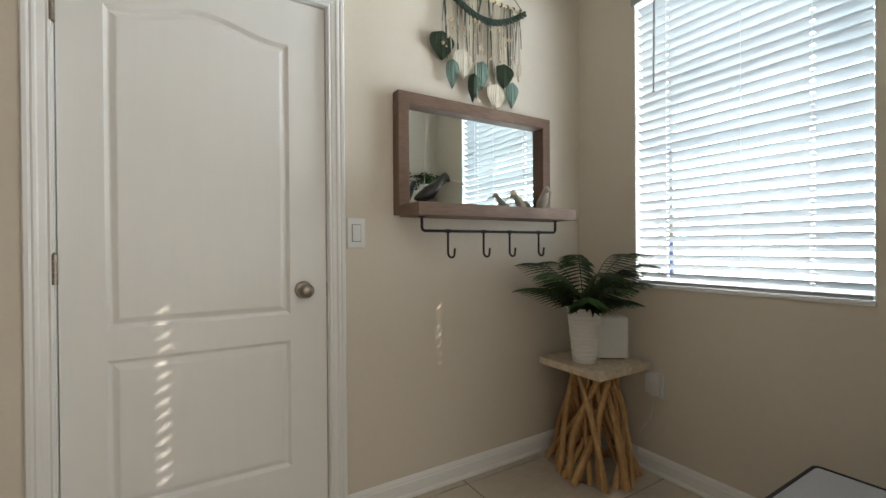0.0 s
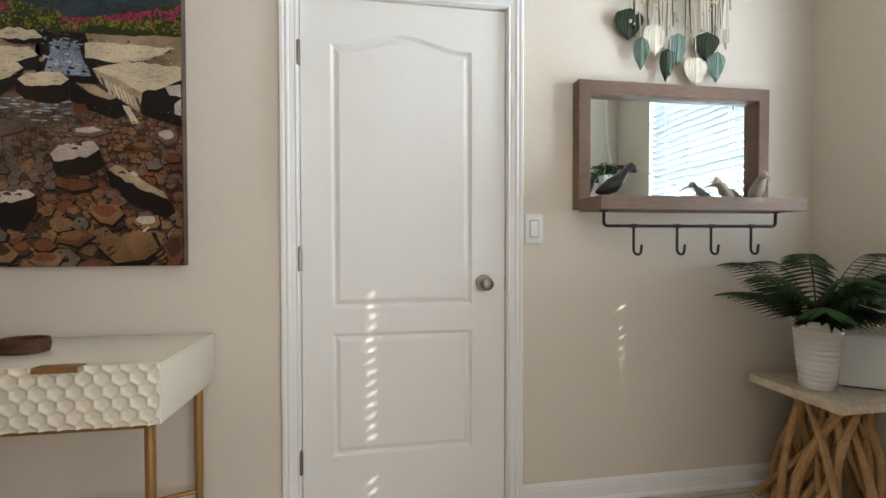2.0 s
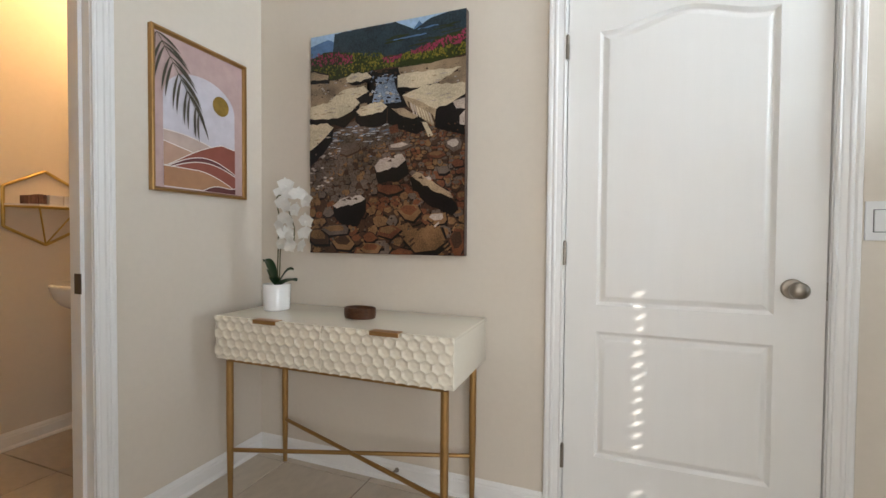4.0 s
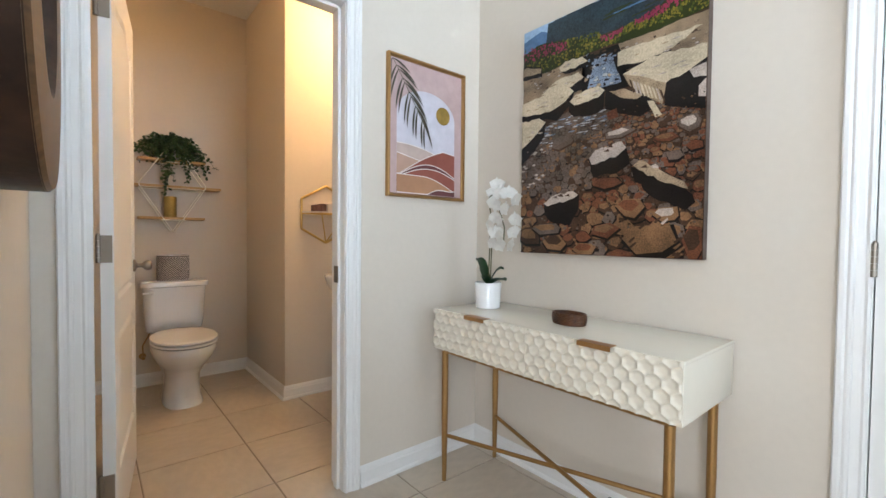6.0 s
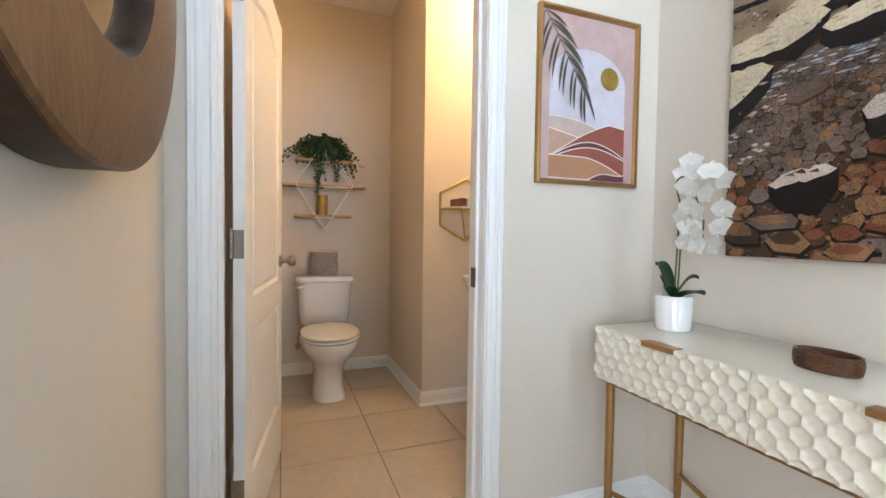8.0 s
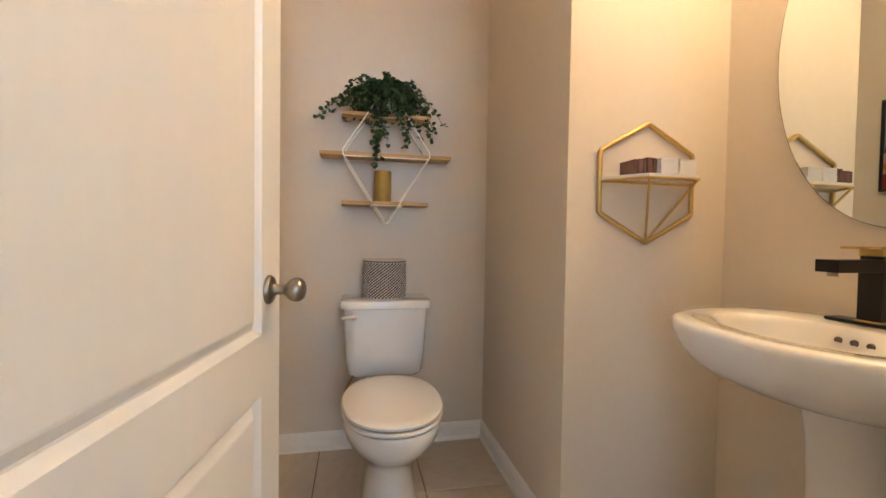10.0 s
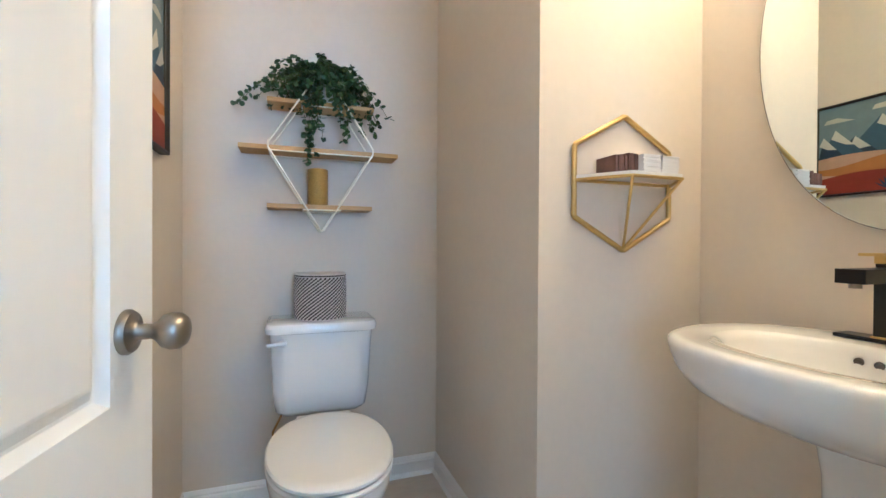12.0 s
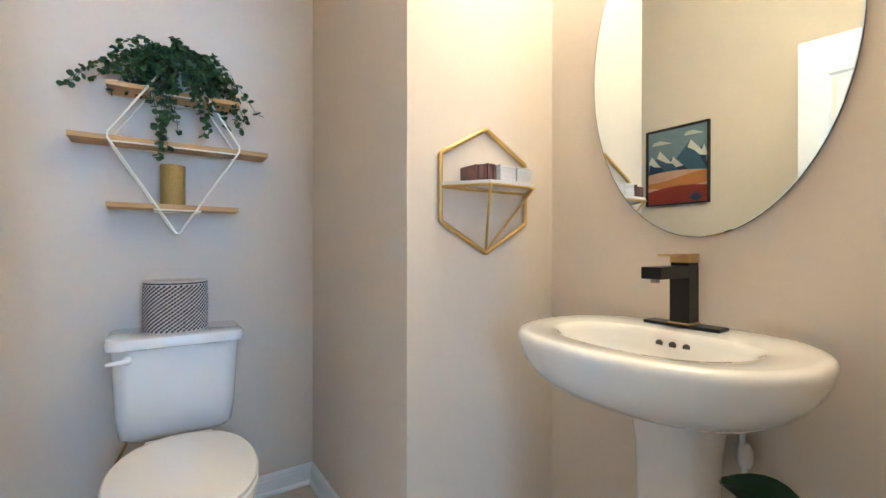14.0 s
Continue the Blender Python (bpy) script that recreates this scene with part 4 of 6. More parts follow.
    # the stream coming down
    shape(DARK_, (0.40, 0.80), (0.60, 0.80), (0.63, 0.73), (0.66, 0.63), (0.40, 0.64), (0.42, 0.72))
    shape(WATER_, (0.47, 0.775), (0.56, 0.765), (0.61, 0.68), (0.62, 0.655), (0.43, 0.655), (0.45, 0.71))
    for k in range(70):
        u, v = rnd.uniform(0.42, 0.62), rnd.uniform(0.655, 0.80)
        stone(u, v, rnd.uniform(0.006, 0.018), rnd.uniform(0.003, 0.008), rnd.choice((DARK_, UMBER_, WATER_, GLINT_, SIDE_)))
    # the shallow pool and its bed
    shape(SHALLOW_, (0, 0.28), (0.30, 0.34), (0.62, 0.44), (1, 0.46), (1, 0.56), (0.55, 0.57), (0.33, 0.60), (0.20, 0.56), (0, 0.40))
    v = 0.545
    while v > -0.01:
        near = 1 - v / 0.55
        rv = 0.0085 + 0.030 * near ** 1.5
        u = rnd.uniform(-0.02, 0.02)
        while u < 1.02:
            ru = rv * rnd.uniform(1.1, 2.1)
            wet = v > 0.22 and u < 0.62 - (0.55 - v) * 0.7
            if wet:
                mi = rnd.choice((SHALLOW_, SHALLOW_, GREY_, UMBER_, GREY_, TAN_))
                top = rnd.choice((None, GREY_, None, SHALLOW_))
            else:
                mi = rnd.choice((RUST_, UMBER_, TAN_, UMBER_, RUST_, GREY_, UMBER_))
                top = rnd.choice((TAN_, RUST_, None, TAN_ if near > 0.5 else GREY_))
            stone(u + ru, v + rnd.uniform(-0.5, 0.5) * rv, ru, rv * rnd.uniform(0.8, 1.25), mi, top, 0.0, rnd.choice((UMBER_, UMBER_, DARK_)) if wet else DARK_)
            u += ru * 1.75
        v -= rv * 1.45
    for k in range(110):  # broken light on the pool, thick at its head
        u = rnd.uniform(0.10, 0.55)
        v = 0.575 - abs(rnd.gauss(0, 0.045)) - 0.10 * max(0, 0.30 - u)
        ru = rnd.uniform(0.008, 0.030)
        shape(rnd.choice((GLINT_, GLINT_, WATER_, GREY_)), (u - ru, v), (u, v + 0.0035), (u + ru, v + 0.001), (u + ru * 0.3, v - 0.003))
    for k in range(60):
        u, v = rnd.uniform(0.0, 0.16), rnd.uniform(0.28, 0.47)
        shape(rnd.choice((GREY_, PALE_, GREY_)), (u - 0.014, v), (u, v + 0.006), (u + 0.018, v + 0.001), (u + 0.004, v - 0.005))

    def slab(top, dark, cracks=5):
        shape(DARK_, *dark)
        shape(SLAB_, *top, wobble=0.006)
        us, vs = [q[0] for q in top], [q[1] for q in top]
        for k in range(cracks):
            u, v = rnd.uniform(min(us) + 0.03, max(us) - 0.03), rnd.uniform(min(vs) * 0.7 + max(vs) * 0.3, min(vs) * 0.35 + max(vs) * 0.65)
            ln = rnd.uniform(0.02, 0.06)
            shape(rnd.choice((SIDE_, PALE_, SIDE_)), (u - ln * 0.5, v), (u, v + 0.004), (u + ln * 0.5, v + 0.001), (u, v - 0.002))

    slab([(0.26, 0.785), (0.30, 0.805), (0.40, 0.80), (0.435, 0.775), (0.36, 0.762), (0.27, 0.768)], [(0.27, 0.768), (0.44, 0.778), (0.42, 0.752), (0.30, 0.752)])
    slab([(0.60, 0.715), (0.60, 0.765), (0.72, 0.772), (0.98, 0.765), (0.86, 0.72), (0.70, 0.705)], [(0.59, 0.72), (0.86, 0.715), (0.80, 0.69), (0.60, 0.695)])
    slab([(0.14, 0.695), (0.24, 0.735), (0.38, 0.742), (0.415, 0.715), (0.34, 0.692), (0.20, 0.685)], [(0.15, 0.69), (0.42, 0.71), (0.41, 0.665), (0.28, 0.66)])
    slab([(0, 0.625), (0, 0.675), (0.10, 0.688), (0.33, 0.69), (0.355, 0.67), (0.27, 0.628), (0.20, 0.612), (0.08, 0.617)], [(0, 0.622), (0.20, 0.61), (0.36, 0.672), (0.34, 0.62), (0.25, 0.565), (0.18, 0.585), (0, 0.598)], 8)
    slab([(0.33, 0.632), (0.37, 0.655), (0.50, 0.662), (0.535, 0.640), (0.50, 0.618), (0.36, 0.612)], [(0.33, 0.632), (0.535, 0.640), (0.53, 0.568), (0.47, 0.556), (0.36, 0.565), (0.325, 0.59)])
    slab([(0, 0.475), (0, 0.592), (0.13, 0.595), (0.175, 0.572), (0.12, 0.535), (0.05, 0.495)], [(0, 0.48), (0.08, 0.51), (0.175, 0.57), (0.165, 0.51), (0.10, 0.455), (0, 0.398)])
    # dark broken rocks under the great block
    shape(DARK_, (0.54, 0.635), (0.62, 0.63), (0.75, 0.585), (0.80, 0.53), (0.72, 0.51), (0.62, 0.535), (0.54, 0.565))
    shape(SIDE_, (0.56, 0.63), (0.64, 0.625), (0.73, 0.585), (0.70, 0.575), (0.61, 0.60))
    shape(RUST_, (0.545, 0.55), (0.60, 0.56), (0.61, 0.525), (0.56, 0.52))
    slab([(0.63, 0.68), (0.77, 0.712), (1, 0.70), (1, 0.655), (0.92, 0.625), (0.83, 0.605), (0.74, 0.64)], [(0.83, 0.61), (1, 0.66), (1, 0.49), (0.92, 0.505), (0.83, 0.53)], 9)
    shape(SIDE_, (0.63, 0.68), (0.74, 0.645), (0.835, 0.605), (0.82, 0.535), (0.75, 0.575), (0.66, 0.635))
    for k in range(9):
        u = 0.66 + 0.018 * k
        shape(rnd.choice((SLAB_, PALE_, UMBER_)), (u, 0.655 - 0.008 * k), (u + 0.012, 0.648 - 0.008 * k), (u + 0.03, 0.60 - 0.007 * k), (u + 0.022, 0.60 - 0.007 * k))
    shape(SLAB_, (0.75, 0.56), (0.78, 0.555), (0.82, 0.50), (0.79, 0.495))
    shape(PALE_, (0.93, 0.63), (1, 0.64), (1, 0.595), (0.95, 0.60))
    shape(PALE_, (0.97, 0.57), (1, 0.59), (1, 0.53), (0.97, 0.535))
    for k in range(550):  # chips, grit and broken edges over the stones
        u, v_ = rnd.random(), rnd.uniform(0.0, 0.55)
        q = rnd.uniform(0.003, 0.006 + 0.010 * (1 - v_ / 0.55))
        a0 = rnd.uniform(0, 6.28)
        shape(rnd.choice((DARK_, UMBER_, UMBER_, GREY_, TAN_, SHALLOW_)), *[(u + q * rnd.uniform(0.4, 1.3) * math.cos(a0 + t), v_ + q * 0.7 * rnd.uniform(0.4, 1.3) * math.sin(a0 + t)) for t in (0, 1.7, 3.3, 4.8)])
    # dark wet rocks standing out of the water, with lit tops
    for top, dark in (
            (((0.455, 0.385), (0.49, 0.415), (0.63, 0.432), (0.655, 0.405), (0.60, 0.375), (0.47, 0.36)), ((0.45, 0.385), (0.655, 0.41), (0.675, 0.345), (0.61, 0.315), (0.48, 0.312))),
            (((0.17, 0.218), (0.22, 0.245), (0.36, 0.262), (0.395, 0.245), (0.33, 0.225), (0.20, 0.205)), ((0.17, 0.218), (0.40, 0.248), (0.40, 0.19), (0.34, 0.125), (0.24, 0.13), (0.18, 0.17))),
            (((0.69, 0.335), (0.72, 0.352), (0.80, 0.318), (0.92, 0.262), (0.94, 0.235), (0.84, 0.262), (0.74, 0.31)), ((0.68, 0.33), (0.76, 0.335), (0.92, 0.26), (0.97, 0.19), (0.93, 0.165), (0.82, 0.20), (0.70, 0.275)))):
        shape(DARK_, *dark, wobble=0.008)
        shape(PALE_ if top[0][0] < 0.6 else SIDE_, *top, wobble=0.007)
        for k in range(6):
            u, v_ = top[0][0] + 0.03 + rnd.random() * 0.12, (top[0][1] + top[2][1]) / 2 + rnd.uniform(-0.01, 0.01)
            shape(rnd.choice((GREY_, PALE_, UMBER_)), (u, v_), (u + 0.03, v_ + 0.008), (u + 0.035, v_ - 0.004))
    for cu, cv, ru, rv, mi, top in ((0.94, 0.455, 0.055, 0.030, GREY_, PALE_), (0.88, 0.355, 0.040, 0.025, GREY_, GREY_), (0.96, 0.38, 0.04, 0.02, RUST_, RUST_), (0.84, 0.42, 0.06, 0.018, RUST_, TAN_), (0.62, 0.465, 0.085, 0.022, GREY_, PALE_), (0.29, 0.475, 0.075, 0.032, SHALLOW_, GREY_),
                                    (0.55, 0.28, 0.08, 0.028, RUST_, RUST_), (0.55, 0.10, 0.075, 0.035, RUST_, TAN_), (0.43, 0.075, 0.045, 0.03, RUST_, RUST_), (0.77, 0.07, 0.155, 0.075, TAN_, TAN_), (0.25, 0.05, 0.085, 0.045, TAN_, UMBER_), (0.07, 0.075, 0.085, 0.045, UMBER_, TAN_), (0.20, 0.11, 0.10, 0.028, GREY_, TAN_), (0.44, 0.025, 0.07, 0.03, TAN_, RUST_), (0.68, 0.185, 0.08, 0.04, TAN_, RUST_), (0.85, 0.155, 0.06, 0.03, TAN_, PALE_), (0.96, 0.05, 0.05, 0.07, RUST_, UMBER_)):
        stone(cu, cv, ru, rv, mi, top, 0.0, UMBER_ if cv > 0.4 else DARK_)
    for k in range(14):
        u, v_ = rnd.uniform(0.64, 0.90), rnd.uniform(0.02, 0.13)
        shape(rnd.choice((PALE_, UMBER_, TAN_)), (u, v_), (u + 0.03, v_ + 0.018), (u + 0.034, v_ + 0.012), (u + 0.01, v_ - 0.006))
    tagged(ob_from(bm, "print", mats, e), "printed photo of stones, a stream and flowers")
    return tagged(e, "unframed canvas photo print of a rocky mountain stream", "canvas print")


canvas()


def light_switch():
    s = empty("light_switch")
    boxes("plate", PLASTIC, [((0.924, NORTH - 0.008, 1.090), (0.999, NORTH - 0.0005, 1.210))], 0.0025, s, True)
    # charcoal backing stands for the shadow line in the gap round the rocker
    boxes("rocker_gap", PIPING_AND_SHADE, [((0.9425, NORTH - 0.0084, 1.115), (0.9805, NORTH - 0.007, 1.185))], 0, s)
    bm = bmesh.new()
    cuboid(bm, (0.9445, NORTH - 0.0125, 1.117), (0.9785, NORTH - 0.007, 1.183), 0.0015, m=None)
    ob_from(bm, "rocker", PLASTIC, s, True)
    return tagged(s, "white rocker light switch on the wall", "light switch")


light_switch()


def shelf_mirror():
    e = empty("shelf_mirror")
    x0, x1, z0, z1, yf, yb, fw = 1.130, 2.008, 1.228, 1.752, 1.692, 1.747, 0.052
    bm = bmesh.new()
    prof = [(0, yb), (0, yf + 0.003), (0.003, yf), (fw - 0.003, yf), (fw, yf + 0.003), (fw, yb)]
    rings = [[Vector((cx + sx * a, y, cz + sz * a)) for a, y in prof] for cx, cz, sx, sz in ((x0, z0, 1, 1), (x1, z0, -1, 1), (x1, z1, -1, -1), (x0, z1, 1, -1))]
    rings.append(rings[0])
    ring_strip(bm, rings)
    bmesh.ops.remove_doubles(bm, verts=bm.verts, dist=1e-6)
    ob_from(bm, "frame", WOOD_GREY, e)
    boxes("glass", MIRROR, [((x0 + fw - 0.004, 1.732, z0 + fw - 0.02), (x1 - fw + 0.004, 1.737, z1 - fw + 0.004))], 0, e)
    boxes("shelf", WOOD_GREY, [((x0 + 0.002, 1.520, 1.2165), (x1 - 0.002, 1.6915, 1.268)), ((x0 + fw + 0.001, 1.6915, 1.2285), (x1 - fw - 0.001, 1.7315, 1.268))], 0.0015, e)
    bm = bmesh.new()
    yr, zr = 1.60, 1.158
    a, b = 1.188, 1.945
    tube(bm, [(a, yr, 1.2165), (a, yr, zr + 0.016)] + arc((a + 0.016, yr, zr + 0.016), 0.016, 180, 270, 5) + arc((b - 0.016, yr, zr + 0.016), 0.016, 270, 360, 5) + [(b, yr, 1.2165)], 0.0062, 12)
    for q in (a, b):
        lathe(bm, [(0, 0), (0.017, 0), (0.017, -0.003), (0.008, -0.006), (0, -0.006)], 20, m=Matrix.Translation((q, yr, 1.2165)))
    tagged(ob_from(bm, "rail", BLACKMETAL, e, True), "black iron rail")
    for hx in (1.313, 1.500, 1.650, 1.832):
        bm = bmesh.new()
        lathe(bm, [(0, -0.010), (0.0085, -0.010), (0.0085, 0.010), (0, 0.010)], 14, m=pose(hx, yr, zr, 0, 90, 0))
        pts = [(hx, yr, zr), (hx, yr, 1.072)] + [(hx + 0.016 - 0.016 * math.cos(t), yr - 0.012 * math.sin(t) * 0.3, 1.064 - 0.018 * math.sin(t)) for t in (math.pi * i / 10 for i in range(11))] + [(hx + 0.033, yr - 0.002, 1.085)]
        tube(bm, pts, 0.0048, 10)
        tagged(ob_from(bm, "hook", BLACKMETAL, e, True), "black iron hook")
    return tagged(e, "wall mirror in a grey-brown wood frame with shelf and hooks", "mirror")


shelf_mirror()


def bird(name, label, at, rz, mat, beak_mat, s, beak):
    """A carved long-billed shore bird, sitting."""
    e = empty(name)
    bm = bmesh.new()
    body = [(-0.055, 0.018, 0.004), (-0.045, 0.022, 0.012), (-0.02, 0.032, 0.024), (0.008, 0.045, 0.027), (0.026, 0.066, 0.021), (0.036, 0.083, 0.0155), (0.047, 0.089, 0.0145), (0.058, 0.083, 0.011), (0.063, 0.079, 0.004)]
    rings = [[Vector((x, r * 0.85 * math.cos(2 * math.pi * i / 14), max(0.0, z + r * 1.05 * math.sin(2 * math.pi * i / 14)))) for i in range(14)] for x, z, r in body]
    ring_strip(bm, rings, cap0=True, cap1=True)
    bmesh.ops.scale(bm, vec=(s, s, s), verts=bm.verts)
    ob_from(bm, "body", mat, e, True)
    bm = bmesh.new()
    tube(bm, [(0.060 * s, 0, 0.082 * s), (0.085 * s, 0, 0.074 * s), (0.062 * s + beak * 0.7, 0, 0.064 * s), (0.062 * s + beak, 0, 0.050 * s)], [0.0036, 0.0028, 0.002, 0.0008], 8)
    ob_from(bm, "beak", beak_mat, e, True)
    e.matrix_world = pose(*at, 0, 0, rz)
    return tagged(e, label, "figurine", "carved birds on the mirror shelf")


bird("bird_figurine", "black carved bird with a long pale beak", (1.238, 1.61, 1.268), -18, BLACK_CARVED, BEAK, 1.30, 0.095)
bird("bird_figurine", "grey stone bird with a thin beak", (1.770, 1.668, 1.268), 188, STONE_GREY, STONE_GREY, 0.95, 0.045)
bird("bird_figurine", "upright brownish carved bird figurine", (1.912, 1.655, 1.268), 250, STONE_GREY, STONE_GREY, 1.15, 0.03)


def cotton_leaf(bm, m, ln, wd, ribs, mi=0):
    """A pleated leaf hanging along local -z, facing local -y."""
    k, j = 14, 11
    rows = []
    for i in range(k + 1):
        s = i / k
        half = wd * (math.sin(math.pi * min(1, 0.16 + 0.84 * s) ** 0.75) ** 0.8 if s < 0.995 else 0.03)
        row = []
        for q in range(-j, j + 1):
            t = q / j
            pleat = 0.0016 * math.sin((t * ribs + s * 2.5 * abs(t)) * math.pi) - 0.010 * (1 - abs(t)) * 0.6
            row.append(m @ Vector((half * t, pleat, -ln * s - 0.014 * abs(t) * (1 - 2 * s) * (1 if s < 0.5 else 0.3))))
        rows.append(row)
    ring_strip(bm, rows, closed=False, mi=mi)


def wall_hanging():
    e = empty("wall_hanging")
    yw = NORTH - 0.022
    bm = bmesh.new()
    pts = [(1.36 + 0.5 * i / 10, yw, 2.285 + 0.004 * math.sin(i * 1.3)) for i in range(11)]
    tube(bm, pts, 0.0085, 10)
    ob_from(bm, "rod", BEAD, e, True)
    bm = bmesh.new()
    for i in range(12):
        x = 1.39 + i * 0.04
        lathe(bm, [(0, -0.004), (0.0105, -0.004), (0.0105, 0.004), (0, 0.004)], 10, m=pose(x, yw, 2.285, 0, 90, 0))
    for t in (-1, 1):
        tube(bm, [(1.61 + t * 0.245, yw, 2.29), (1.61, NORTH - 0.012, 2.52)], 0.0018, 6)
    ob_from(bm, "lashing", CORD_GREEN, e)
    bm = bmesh.new()
    for strand in range(3):
        pts = []
        for i in range(61):
            s = i / 60
            ph = s * 44 + strand * 2 * math.pi / 3
            pts.append((1.365 + 0.49 * s, yw - 0.016 + 0.007 * math.cos(ph), 2.272 - 0.10 * math.sin(math.pi * s) + 0.010 * math.sin(ph)))
        tube(bm, pts, 0.0075, 7)
    ob_from(bm, "braid", CORD_GREEN, e, True)
    leaves = [(1.362, 2.062, 0.130, 0.066, FOREST), (1.478, 2.005, 0.135, 0.060, IVORY), (1.412, 1.945, 0.135, 0.034, SAGE), (1.585, 1.975, 0.135, 0.046, SAGE), (1.530, 1.905, 0.135, 0.034, FOREST), (1.712, 1.985, 0.120, 0.058, FOREST), (1.770, 1.910, 0.130, 0.042, SAGE), (1.668, 1.880, 0.125, 0.062, CORD), (1.545, 1.90, 0.11, 0.022, SAGE), (1.815, 2.02, 0.10, 0.02, IVORY)]
    for k, (x, z, ln, wd, mt) in enumerate(leaves):
        bm = bmesh.new()
        cotton_leaf(bm, pose(x, yw - 0.012 - 0.004 * (k % 3), z, 4, 0, 8 * math.sin(k * 2.1)), ln, wd, 9)
        ob_from(bm, "leaf", mt, e, True)
    rnd = random.Random(3)
    for mt, count in ((CORD, 44), (CORD_GREEN, 26)):
        bm = bmesh.new()
        for k in range(count):
            if k < len(leaves) and mt is CORD:
                x, z = leaves[k][0], leaves[k][1] - 0.02
            else:
                x, z = rnd.uniform(1.36, 1.84), rnd.uniform(1.92, 2.12)
            tube(bm, [(x + rnd.uniform(-0.02, 0.02), yw - 0.01, 2.275), (x + rnd.uniform(-0.008, 0.008), yw - 0.012, (z + 2.27) / 2), (x, yw - 0.012 - 0.002 * (k % 3), z)], 0.0022, 6)
        ob_from(bm, "cord", mt, e, True)
    bm = bmesh.new()
    bmesh.ops.create_uvsphere(bm, u_segments=12, v_segments=8, radius=0.007)
    first = ob_from(bm, "bead", BEAD, e, True)
    first.matrix_world = Matrix.Translation((1.40, yw - 0.016, 2.12))
    for k in range(25):
        b_ = new("bead", first.data)
        b_.parent = e
        b_.matrix_world = Matrix.Translation((rnd.uniform(1.36, 1.84), yw - 0.016, rnd.uniform(1.98, 2.18))) @ Matrix.Scale(rnd.uniform(0.75, 1.25), 4)
    for x in (1.685, 1.70, 1.715):
        bm = bmesh.new()
        tube(bm, [(x, yw - 0.018, 2.12), (x + 0.003, yw - 0.018, 2.00)], 0.0045, 8)
        ob_from(bm, "tassel", IVORY, e, True)
    return tagged(e, "macrame wall hanging with green and ivory cotton leaves", "wall hanging")


wall_hanging()


def side_table():
    e = empty("side_table", (2.07, 1.478, 0))
    bm = bmesh.new()
    cuboid(bm, (1.890, 1.295, 0.500), (2.256, 1.661, 0.535), 0.003)
    ob_from(bm, "top", TRAVERTINE, e, True)
    rnd = random.Random(21)
    for k in range(32):
        a = 2 * math.pi * k / 32 + rnd.uniform(-0.15, 0.15)
        ring_r = rnd.uniform(0.7, 1.0)
        foot = Vector((2.068 + 0.212 * ring_r * math.cos(a), 1.478 + 0.232 * ring_r * math.sin(a), 0.0))
        a2 = a + rnd.uniform(-2.1, 2.1)
        head = Vector((2.072 + rnd.uniform(0.05, 0.12) * math.cos(a2), 1.480 + rnd.uniform(0.05, 0.12) * math.sin(a2), 0.5005))
        r = rnd.uniform(0.0085, 0.0165)
        foot.z = r * 0.15
        bend = Vector((rnd.uniform(-0.06, 0.06), rnd.uniform(-0.06, 0.06), 0))
        pts, rad = [], []
        for i in range(9):
            s = i / 8
            pts.append(foot.lerp(head, s ** 0.9) + bend * math.sin(math.pi * s) + Vector((0.007 * math.sin(7 * s + k) * (1 - s * s), 0.007 * math.cos(6 * s + k) * (1 - s * s), 0)))
            rad.append(r * (1.12 - 0.35 * s) * (1 + 0.10 * math.sin(9 * s + k)))
        bm = bmesh.new()
        tube(bm, pts, rad, 8)
        ob_from(bm, "branch", BRANCH, e, True)
    win_children_world(e)
    return tagged(e, "side table with a travertine top on a bundle of driftwood branches", "side table")


side_table()


